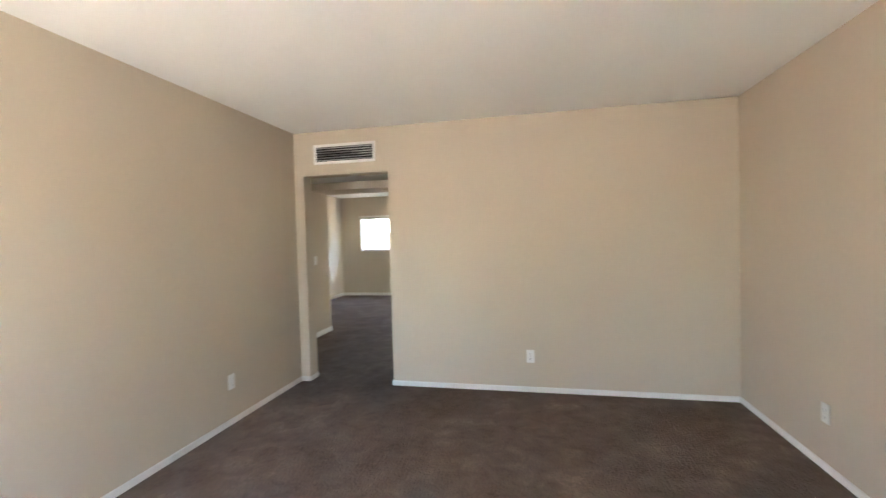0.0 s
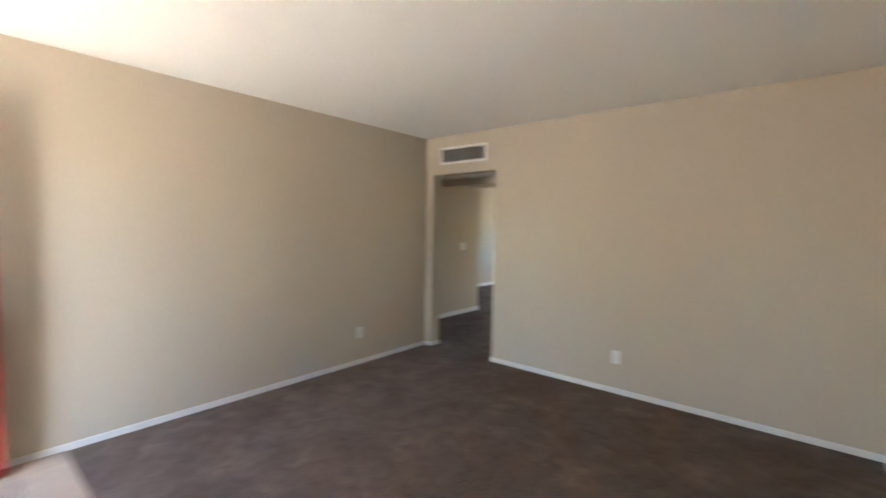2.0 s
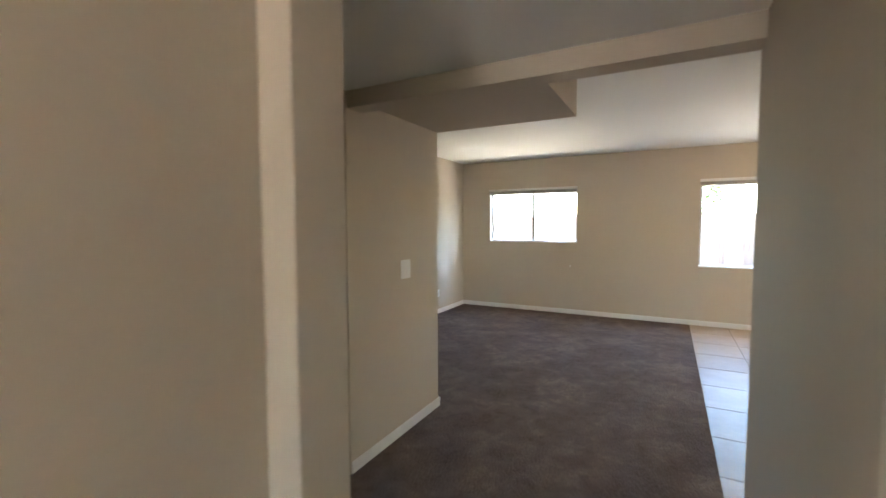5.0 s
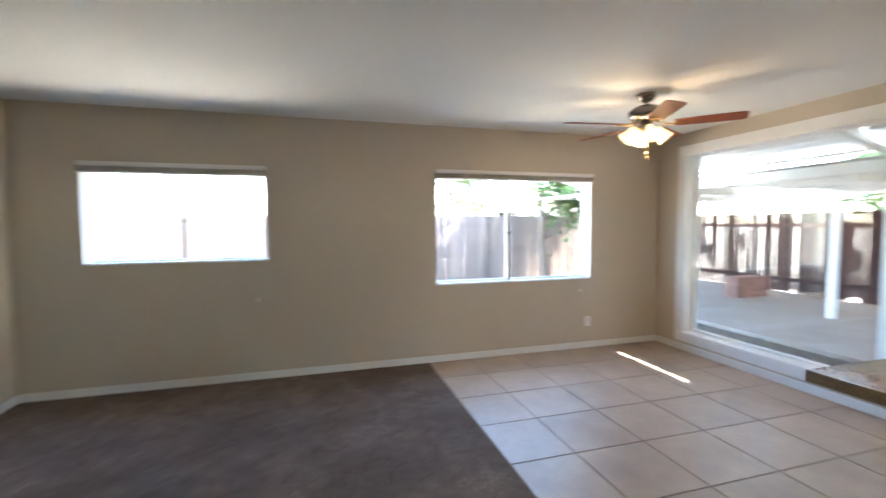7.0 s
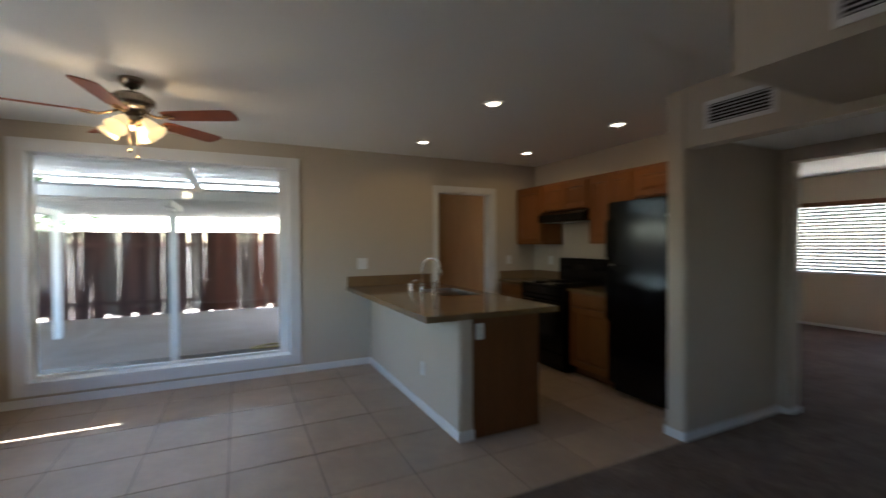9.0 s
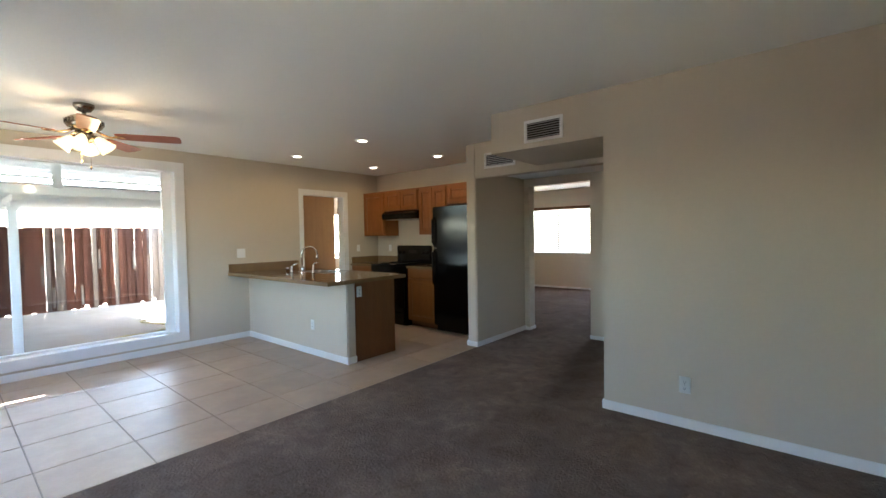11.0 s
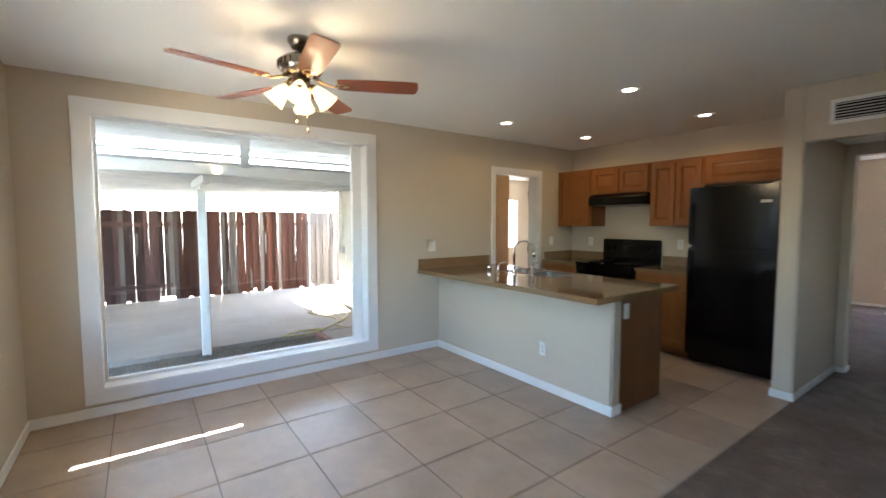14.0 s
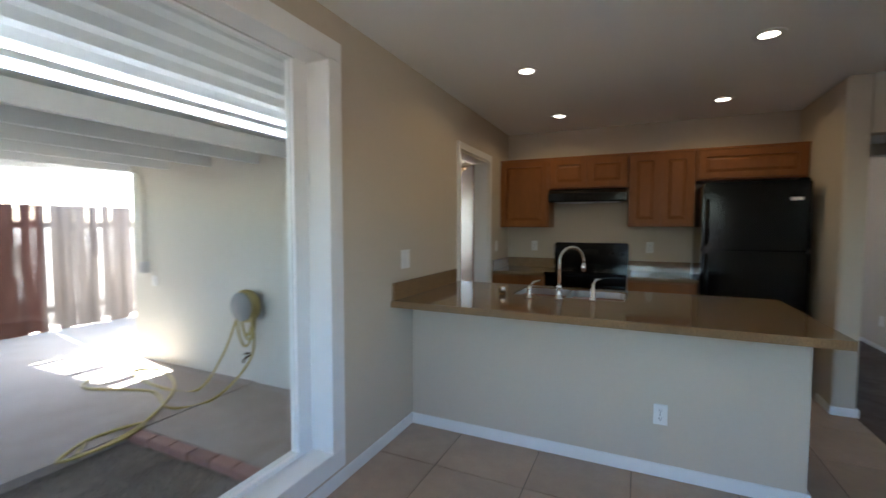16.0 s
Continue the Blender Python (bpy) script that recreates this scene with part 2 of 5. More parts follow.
def wall_mesh(axis, a0, a1, t0, t1, z0, z1, holes=(), bevel=0.0):
    """A wall along axis from a0 to a1, thick from t0 to t1, with holes (a0, a1, z0, z1) cut through."""
    bm = bmesh.new()
    cuts = sorted({a0, a1, *(h[0] for h in holes), *(h[1] for h in holes)})
    for p, q in zip(cuts, cuts[1:]):
        spans, low = [], z0
        for h in sorted((h for h in holes if h[0] < (p + q) / 2 < h[1]), key=lambda h: h[2]):
            if h[2] > low:
                spans.append((low, h[2]))
            low = h[3]
        if low < z1:
            spans.append((low, z1))
        for s0, s1 in spans:
            if axis == "x":
                add_box(bm, p, q, t0, t1, s0, s1)
            else:
                add_box(bm, t0, t1, p, q, s0, s1)
    bmesh.ops.remove_doubles(bm, verts=bm.verts, dist=0.0005)
    inner = [f for f in bm.faces if any(g is not f and (g.calc_center_median() - f.calc_center_median()).length < 1e-4 for e in f.edges for g in e.link_faces)]
    bmesh.ops.delete(bm, geom=inner, context="FACES_ONLY")
    return bm


# ---- plan (metres) ----
C = 2.44                                     # ceilings
LX1, LY0 = 3.89, -4.445                      # living room: x 0 to LX1, y LY0 to 0
T = 0.15                                     # partition between living room and hall
OX0, OX1, OH = 0.095, 0.962, 2.018           # opening in it
HX1 = 1.03                                   # hall's east wall
HY = 1.326                                   # family face of the header
HC = 2.12                                    # hall ceiling
BX, BY = -0.795, 2.21                        # north-east corner of the closet block
CY = 1.19                                    # closet fronts in the hall
FX0, FX1, FY1 = -2.43, 3.905, 6.135          # family room
KY = 0.35                                    # kitchen's back wall
PY0, PY = 2.613, 2.725                       # peninsula's half wall
TX = 1.03                                    # carpet meets tile
G = -0.17                                    # ground outside

# ---- large structure ----
structure("floor_carpet_family", box(-3.4, TX, T, FY1, -0.12, 0.0), CARPET, "worn dark brown cut-pile carpet")
structure("floor_carpet_living", box(0, LX1, LY0, T, -0.12, 0.0), CARPET, "worn dark brown cut-pile carpet")
structure("wall_west_living", wall_mesh("y", LY0 - 0.15, T, -0.12, 0, -0.1, C), WALL, "plain beige painted living room wall")
structure("wall_north_living", wall_mesh("x", 0, LX1, 0, T, 0, C, [(OX0, OX1, -1, OH)]), WALL, "beige painted wall with a plain opening")
structure("wall_east_living", wall_mesh("y", LY0 - 0.15, KY, LX1, LX1 + 0.15, -0.1, C), WALL, "plain beige painted living room wall")
FD = (0.12, 1.06, 2.06)                      # front door's opening
SW_WIN = (1.80, 3.60, 0.86, 1.97)
structure("wall_south_living", wall_mesh("x", 0, LX1, LY0 - 0.15, LY0, -0.1, C, [(FD[0], FD[1], -0.02, FD[2]), SW_WIN]), WALL, "beige front wall with door and window")
structure("ceiling_living", box(-0.12, LX1 + 0.15, LY0 - 0.15, T, C, C + 0.1), CEIL, "off-white lightly textured ceiling")
structure("ceiling_hall", box(-3.4, HX1, T, HY - 0.12, HC, HC + 0.1), CEIL, "dropped off-white hall ceiling")
structure("wall_hall_south", box(-3.4, -0.12, 0.03, T, -0.1, HC), WALL, "beige hall wall")
structure("wall_hall_west", box(-3.55, -3.4, 0.03, CY, -0.1, HC), WALL, "beige hall end wall")
structure("wall_header", box(BX - 0.11, HX1, HY - 0.12, HY, 2.028, C), WALL, "beige header wall over the hall opening")
structure("wall_soffit", box(BX, 0.215, HY, BY, 2.083, C), WALL, "boxed beige soffit beside the hall opening")
structure("wall_partition", box(HX1, 1.17, T, HY, -0.1, C, 0.012), WALL, "beige partition end beside the refrigerator")
structure("wall_kitchen_south", box(1.17, FX1 + 0.15, KY - 0.12, KY, -0.1, C), WALL, "beige kitchen back wall")
CL = ((-1.56, -1.0), (-2.36, -1.78))         # closet openings
structure("wall_closet_south", wall_mesh("x", -3.4, BX - 0.11, CY, CY + 0.1, -0.1, HC, [(c[0], c[1], -0.02, 2.05) for c in CL]), WALL, "beige hall wall with two closets")
structure("wall_closet_east", box(BX - 0.11, BX, CY, BY, -0.1, C), WALL, "plain beige wall with a light switch")
structure("wall_closet_north", box(FX0, BX - 0.11, BY - 0.11, BY, -0.1, C), WALL, "plain beige family room wall")
structure("wall_closet_back", box(-3.4, BX - 0.11, CY + 0.62, CY + 0.7, -0.1, HC), WALL)
structure("wall_closet_west", box(-3.5, -3.4, CY, CY + 0.7, -0.1, HC), WALL)
structure("ceiling_closet", box(-3.4, BX - 0.11, CY + 0.1, CY + 0.62, HC, HC + 0.08), CEIL)
structure("wall_west_family", box(FX0 - 0.15, FX0, BY - 0.11, FY1 + 0.15, -0.1, C), WALL, "plain beige family room wall")
W1 = (-1.925, -0.498, 1.112, 1.932)
W2 = (1.116, 2.957, 0.808, 1.954)
structure("wall_north_family", wall_mesh("x", FX0, FX1 + 0.15, FY1, FY1 + 0.15, -0.1, C, [W1, W2]), WALL, "beige family room wall with two windows")
BW = (3.595, 5.73, 0.20, 2.195)              # picture window's opening
KD = (1.08, 1.86, 2.035)                     # kitchen side door's opening
structure("wall_east_family", wall_mesh("y", KY, FY1, FX1, FX1 + 0.15, -0.1, C, [BW, (KD[0], KD[1], -0.02, KD[2])]), WALL, "beige wall with a large picture window")
structure("ceiling_family", box(FX0 - 0.15, FX1 + 0.15, KY - 0.12, FY1 + 0.15, C + 0.002, C + 0.1), CEIL, "off-white lightly textured ceiling")

# side room beyond the kitchen, and its outer walls
RX1, RY0, RY1 = 7.5, -2.6, 2.28
structure("floor_side_room", box(FX1, RX1, RY0, RY1, -0.12, -0.004), CARPET)
structure("wall_side_north", box(FX1 + 0.15, RX1 + 0.13, RY1, RY1 + 0.13, G - 0.1, C), STUCCO, "pale stucco outer wall of the side room")
structure("wall_side_east", wall_mesh("y", RY0 - 0.13, RY1, RX1, RX1 + 0.13, G - 0.1, C, [(-2.2, -0.6, 0.8, 1.95)]), STUCCO)
structure("wall_side_south", wall_mesh("x", FX1 + 0.15, RX1, RY0 - 0.13, RY0, G - 0.1, C, []), WALL)
# partition is beige; its brown stands in for dim warm light
structure("wall_side_partition", box(5.2, 5.3, 0.35, RY1, -0.1, C), DIM_WALL, "beige partition in the side room, coloured brown for dim light")
structure("ceiling_side", box(FX1 + 0.15, RX1, RY0, RY1, C - 0.002, C + 0.1), CEIL)
structure("ground", box(-400, 400, -400, 400, -0.6, G), DIRT, "dry bare dusty ground")
structure("roof", box(-3.7, FX1 + 0.5, LY0 - 0.5, FY1 + 0.5, C + 0.12, C + 0.3), STUCCO, "flat roof over the house")
structure("roof_side", box(FX1 + 0.5, RX1 + 0.3, RY0 - 0.3, RY1 + 0.2, C + 0.12, C + 0.3), STUCCO)
structure("floor_foundation", box(-3.5, FX1 + 0.14, LY0 - 0.14, FY1 + 0.14, -0.45, -0.13), CONCRETE)

# baseboards
BOARDS = [  # axis, fixed, sign of the room side, from, to, height
    ("y", 0.0, 1, LY0, 0.0, 0.047), ("x", 0.0, -1, 0.0, OX0 + 0.012, 0.047), ("x", 0.0, -1, OX1 - 0.012, LX1, 0.047), ("y", OX0, 1, 0.0, T, 0.047), ("y", OX1, -1, 0.0, T, 0.047),
    ("y", LX1, -1, LY0, 0.0, 0.047), ("x", LY0, 1, 1.15, LX1, 0.047), ("x", T, 1, -0.15, OX0, 0.047), ("x", T, 1, -3.0, -0.93, 0.047), ("y", HX1, -1, T, HY + 0.012, 0.062),
    ("x", HY, 1, HX1 - 0.012, 1.17 + 0.012, 0.062), ("y", 1.17, 1, 1.06, HY, 0.062), ("x", T, 1, OX1, HX1, 0.047), ("y", BX, 1, CY, BY + 0.012, 0.07),
    ("x", BY, 1, FX0, BX + 0.012, 0.07), ("y", FX0, 1, BY, FY1, 0.07), ("x", FY1, -1, FX0, FX1, 0.07), ("y", FX1, -1, PY, FY1, 0.075),
    ("x", PY, 1, 1.71 - 0.012, FX1, 0.075), ("y", 1.71, -1, PY0, PY + 0.012, 0.075)]
for axis, at, s, a0, a1, h in BOARDS:
    t0, t1 = sorted((at, at + s * 0.013))
    b = box(a0, a1, t0, t1, 0, h, 0.004) if axis == "x" else box(t0, t1, a0, a1, 0, h, 0.004)
    structure("baseboard", b, TRIM, "white painted wooden baseboard")


def casing(name, axis, face, s, a0, a1, z0, z1, w, depth, sill=False, mat=TRIM):
    """Flat boards round an opening on a wall face; the upright ones run to the floor when there is no lower one."""
    t0, t1 = sorted((face, face + s * depth))
    bars = [(a0 - w, a0, z0, z1), (a1, a1 + w, z0, z1), (a0 - w, a1 + w, z1, z1 + w)]
    if sill:
        bars.append((a0 - w, a1 + w, z0 - w, z0))
    root = tagged(new(name), "white painted boards round the opening", kind="structure")
    for p, q, r, u in bars:
        part("trim_board", box(p, q, t0, t1, r, u, 0.004) if axis == "x" else box(t0, t1, p, q, r, u, 0.004), mat, root)
    return root


def reveal(name, axis, t0, t1, a0, a1, z0, z1, th, mat=TRIM):
    """Lining boards inside an opening."""
    root = tagged(new(name), "white painted lining of the opening", kind="structure")
    for p, q, r, u in ((a0, a0 + th, z0 + th, z1 - th), (a1 - th, a1, z0 + th, z1 - th), (a0, a1, z1 - th, z1), (a0, a1, z0, z0 + th)):
        part("lining_board", box(p, q, t0, t1, r, u, 0.002) if axis == "x" else box(t0, t1, p, q, r, u, 0.002), mat, root)
    return root


# ---- picture window ----
casing("trim_picture_window", "y", FX1, -1, BW[0], BW[1], BW[2], BW[3], 0.10, 0.022, True)
picture = tagged(new("window_1"), "large fixed picture window with deep white frame", kind="structure")
part("window_frame", wall_mesh("y", BW[0], BW[1], FX1 + 0.11, FX1 + 0.16, BW[2], BW[3], [(3.70, 5.70, 0.235, 2.175)]), TRIM, picture)
part("glass_pane", box(FX1 + 0.128, FX1 + 0.134, 3.70, 5.70, 0.235, 2.175), GLASS, picture).visible_shadow = False
reveal("trim_picture_reveal", "y", FX1 - 0.03, FX1 + 0.11, BW[0], BW[1], BW[2], BW[3], 0.012)
part("outer_sill", box(FX1 + 0.15, FX1 + 0.22, BW[0], BW[1], 0.14, 0.2, 0.006), TRIM, picture, "white outer window sill")


def sliding_window(name, w, y, out, bars, label):
    """Aluminium sliding window in a wall along x, its blind drawn up under the head."""
    x0, x1, z0, z1 = w
    root = tagged(new(name), label, kind="structure")
    yf = y + out * 0.09
    f0, f1 = sorted((yf, yf + out * 0.045))
    th = 0.028
    part("window_frame", wall_mesh("x", x0, x1, f0, f1, z0, z1, [(x0 + th, x1 - th, z0 + th, z1 - th)]), ALU, root, "grey aluminium frame")
    for i, b in enumerate(bars):
        part("meeting_rail", box(b - 0.02, b + 0.02, f0 + 0.004, f1 - 0.004, z0 + th, z1 - th, 0.003), ALU, root)
        part("latch", box(b - 0.012, b + 0.012, f0 - 0.012, f0 + 0.004, (z0 + z1) / 2 - 0.06, (z0 + z1) / 2 - 0.02, 0.003), BRONZE, root)
    cuts = [x0 + th, *bars, x1 - th]
    for k, (p, q) in enumerate(zip(cuts, cuts[1:])):
        part("glass_pane", box(p, q, f0 + 0.012 + 0.012 * k, f0 + 0.016 + 0.012 * k, z0 + th, z1 - th), GLASS, root).visible_shadow = False
    r0, r1 = sorted((y - out * 0.004, yf))
    part("window_sill", box(x0, x1, r0 - (0.012 if out > 0 else 0), r1 + (0.012 if out < 0 else 0), z0 - 0.004, z0 + 0.014, 0.003), TRIM, root, "white painted sill")
    return root


def raised_blind(w, y, out):
    x0, x1, z0, z1 = w
    root = thing("window_blind", "white slatted blind drawn up under window head", "blind")
    x0, x1, z1 = x0 - 0.012, x1 + 0.008, z1 + 0.045
    y0, y1 = sorted((y - out * 0.002, y - out * 0.05))
    part("head_rail", box(x0 + 0.006, x1 - 0.006, y0, y1, z1 - 0.038, z1 - 0.002, 0.004), TRIM, root)
    for k in range(9):
        z = z1 - 0.042 - k * 0.0042
        part("slat", box(x0 + 0.012, x1 - 0.012, y0 + 0.002, y1 - 0.002, z - 0.0028, z), BLIND, root)
    part("bottom_rail", box(x0 + 0.01, x1 - 0.01, y0, y1, z1 - 0.096, z1 - 0.082, 0.003), TRIM, root)
    part("cord", tube([(x0 + 0.12, y0 - 0.004, z1 - 0.03), (x0 + 0.122, y0 - 0.006, z1 - 0.5)], 0.0018, 6), PLASTIC, root)
    return root


sliding_window("window_2", W1, FY1, 1, [-1.21], "aluminium sliding window with white sill")
sliding_window("window_3", W2, FY1, 1, [1.97], "wide aluminium sliding window with white sill")
raised_blind(W1, FY1, 1)
raised_blind(W2, FY1, 1)
sliding_window("window_4", SW_WIN, LY0, -1, [2.7], "aluminium front window behind blinds")
blind = thing("venetian_blind", "lowered white venetian blind with brown valance", "blind")
part("valance", box(SW_WIN[0] - 0.02, SW_WIN[1] + 0.02, LY0 - 0.002, LY0 + 0.035, SW_WIN[3] - 0.03, SW_WIN[3] + 0.045, 0.004), OAK_SIDE, blind, "brown wooden valance")
slat_mesh = mesh_of("slat", box(SW_WIN[0] + 0.01, SW_WIN[1] - 0.01, -0.03, 0.03, -0.0014, 0.0014), BLIND)
for k in range(19):
    s = new("slat", slat_mesh)
    s.parent = blind
    s.matrix_world = pose(0, LY0 - 0.03, SW_WIN[3] - 0.06 - k * 0.055, 44, 0, 0)
part("bottom_rail", box(SW_WIN[0] + 0.01, SW_WIN[1] - 0.01, LY0 - 0.05, LY0 - 0.01, SW_WIN[2] + 0.012, SW_WIN[2] + 0.03, 0.003), TRIM, blind)
for x in (SW_WIN[0] + 0.2, 2.7, SW_WIN[1] - 0.2):
    part("ladder_cord", tube([(x, LY0 - 0.008, SW_WIN[3]), (x, LY0 - 0.008, SW_WIN[2] + 0.02)], 0.0015, 6), PLASTIC, blind)
for w in (W1, W2):
    reveal("trim_reveal", "x", FY1 + 0.001, FY1 + 0.09, w[0], w[1], w[2] + 0.0, w[3], 0.004)

# ---- front door, open against the west wall ----
casing("trim_front_door", "x", LY0, 1, FD[0], FD[1], 0, FD[2], 0.06, 0.016)
jamb = tagged(new("trim_front_jamb"), "white painted front door jamb", kind="structure")
for p, q, r, u in ((FD[0], FD[0] + 0.02, 0, FD[2] - 0.02), (FD[1] - 0.02, FD[1], 0, FD[2] - 0.02), (FD[0], FD[1], FD[2] - 0.02, FD[2])):
    part("jamb_board", box(p, q, LY0 - 0.16, LY0, r, u, 0.003), TRIM, jamb)
part("threshold", box(FD[0] + 0.02, FD[1] - 0.02, LY0 - 0.16, LY0 + 0.0, -0.02, 0.018, 0.005), ALU, jamb, "grey metal threshold")
part("stop_strip", box(FD[0] + 0.02, FD[0] + 0.034, LY0 - 0.09, LY0 - 0.05, 0.02, FD[2] - 0.02), TRIM, jamb)


def front_door():
    """The leaf stands in its own frame: u along its width from the hinge, z up; its room face at v = 0."""
    H0, H1, Wd, Th = 0.018, 2.04, 0.90, 0.044
    root = thing("door_front", "open red panelled front door with nine glass panes", "door")
    lights = [(0.115 + i * 0.2267, 0.115 + i * 0.2267 + 0.202, 0.99 + k * 0.312, 0.99 + k * 0.312 + 0.287) for i in range(3) for k in range(3)]
    panel = (0.085, 0.765, 0.175, 0.785)
    part("door_leaf", wall_mesh("x", 0, Wd, -Th, 0, H0, H1, [*lights, panel]), RED, root, "red painted door leaf")
    part("door_panel", box(panel[0], panel[1], -Th + 0.008, -0.026, panel[2], panel[3]), RED, root)
    for u0, u1, z0, z1 in lights:
        part("glass_pane", box(u0, u1, -0.025, -0.021, z0, z1), GLASS, root).visible_shadow = False
        bead = wall_mesh("x", u0, u1, -0.012, 0.005, z0, z1, [(u0 + 0.009, u1 - 0.009, z0 + 0.009, z1 - 0.009)])
        part("glazing_bead", bead, RED, root)
    cx, cz = (panel[0] + panel[1]) / 2, (panel[2] + panel[3]) / 2
    for a, b in (((panel[0], panel[2]), (panel[1], panel[3])), ((panel[0], panel[3]), (panel[1], panel[2]))):
        d = Vector((b[0] - a[0], 0, b[1] - a[1]))
        L, ang = d.length, math.atan2(d.z, d.x)
        bm = box(-L / 2 + 0.035, L / 2 - 0.035, -0.027, -0.001 if a[1] < b[1] else -0.002, -0.05, 0.05, 0.012)
        bmesh.ops.transform(bm, matrix=Matrix.Translation((cx, 0, cz)) @ Matrix.Rotation(-ang, 4, "Y"), verts=bm.verts)
        part("cross_board", bm, RED, root)
    for a, b, c, d in ((panel[0], panel[0] + 0.026, panel[2], panel[3]), (panel[1] - 0.026, panel[1], panel[2], panel[3]), (panel[0] + 0.02, panel[1] - 0.02, panel[2], panel[2] + 0.02), (panel[0] + 0.02, panel[1] - 0.02, panel[3] - 0.02, panel[3])):
        part("panel_moulding", box(a, b, -0.027, -0.001, c, d, 0.009), RED, root)
    part("door_sweep", box(0.005, Wd - 0.005, 0.0, 0.012, H0 + 0.002, H0 + 0.05, 0.005), RED, root)
    bolt = part("deadbolt", lathe([(0.031, 0), (0.031, 0.006), (0.026, 0.016), (0.012, 0.018), (0.011, 0.03), (0.0, 0.031)], 20, "y", (Wd - 0.065, 0, 1.205)), CHROME, root, "chrome deadbolt")
    part("thumb_turn", box(Wd - 0.071, Wd - 0.059, 0.028, 0.046, 1.19, 1.22, 0.003), CHROME, bolt)
    knob = part("door_knob", lathe([(0.033, 0), (0.033, 0.005), (0.014, 0.012), (0.013, 0.034), (0.027, 0.044), (0.030, 0.047), (0.024, 0.068), (0.0, 0.071)], 20, "y", (Wd - 0.065, 0, 0.905)), CHROME, root, "round chrome knob")
    part("key_button", lathe([(0.008, 0.071), (0.008, 0.074), (0.0, 0.075)], 12, "y", (Wd - 0.065, 0, 0.905)), BRONZE, knob)
    box_ = part("lock_box", box(Wd - 0.105, Wd - 0.028, 0.012, 0.05, 0.785, 0.872, 0.008), TEAL, root, "teal plastic lock box hanging on the knob")
    part("shackle", tube([(Wd - 0.085, 0.03, 0.87), (Wd - 0.085, 0.03, 0.9), (Wd - 0.065, 0.03, 0.918), (Wd - 0.045, 0.03, 0.9), (Wd - 0.045, 0.03, 0.87)], 0.004, 8), CHROME, box_)
    part("latch_plate", box(Wd - 0.001, Wd + 0.002, -0.034, -0.01, 0.87, 0.94), CHROME, root)
    for z in (0.25, 1.02, 1.8):
        part("hinge", lathe([(0.007, 0), (0.007, 0.09)], 10, "z", (-0.006, 0.004, z)), TRIM, root, "painted hinge")
    root.matrix_world = pose(0.128, LY0 - 0.008, 0, 0, 0, 89) @ Matrix.Scale(-1, 4, (0, 1, 0))
    return root


front_door()

# ---- vents, plates ----


def vent(label, axis, face, s, a0, a1, z0, z1, upright, count):
    root = thing("air_vent", label, "vent")

    def bx(p, q, d0, d1, r, u, bv=0.0):
        t0, t1 = sorted((face + s * d0, face + s * d1))
        return box(p, q, t0, t1, r, u, bv) if axis == "x" else box(t0, t1, p, q, r, u, bv)
    w = 0.026
    # flat plate, the duct's shade put into its colour
    part("backing", bx(a0 + 0.005, a1 - 0.005, 0.0, 0.002, z0 + 0.005, z1 - 0.005), GAP_SHADE, root, "dark plate in place of the shaded duct")
    for p, q, r, u in ((a0, a0 + w, z0, z1), (a1 - w, a1, z0, z1), (a0 + w, a1 - w, z0, z0 + w), (a0 + w, a1 - w, z1 - w, z1)):
        part("frame_bar", bx(p, q, 0.0, 0.014, r, u, 0.003), TRIM, root)
    for k in range(count):
        f = (k + 0.5) / count
        if upright:
            x = a0 + w + f * (a1 - a0 - 2 * w)
            part("slat", bx(x - 0.0022, x + 0.0022, 0.003, 0.011, z0 + w, z1 - w), ALU, root)
        else:
            z = z0 + w + f * (z1 - z0 - 2 * w)
            part("slat", bx(a0 + w, a1 - w, 0.003, 0.011, z - 0.003, z + 0.003), ALU, root)
    for x in (a0 + w / 2, a1 - w / 2):
        part("screw", bx(x - 0.004, x + 0.004, 0.013, 0.016, (z0 + z1) / 2 - 0.004, (z0 + z1) / 2 + 0.004, 0.001), CHROME, root)
    return root


vent("white metal air vent with horizontal slats on wall", "x", 0.0, -1, 0.215, 0.846, 2.122, 2.312, False, 6)
vent("white metal air vent with horizontal slats on soffit", "x", BY, 1, -0.477, -0.127, 2.126, 2.313, False, 7)
vent("white metal air vent with dark horizontal slats", "x", HY, 1, 0.478, 0.892, 2.123, 2.300, False, 6)
hv = thing("ceiling_vent", "white metal vent in the hall ceiling", "vent")
part("frame", box(-1.95, -1.55, 0.85, 1.10, HC - 0.012, HC, 0.004), TRIM, hv)
# dark strips on a solid frame, painted shade of the vent's gaps
for k in range(6):
    part("slat", box(-1.92, -1.58, 0.876 + k * 0.036, 0.894 + k * 0.036, HC - 0.016, HC - 0.012), GAP_SHADE, hv)


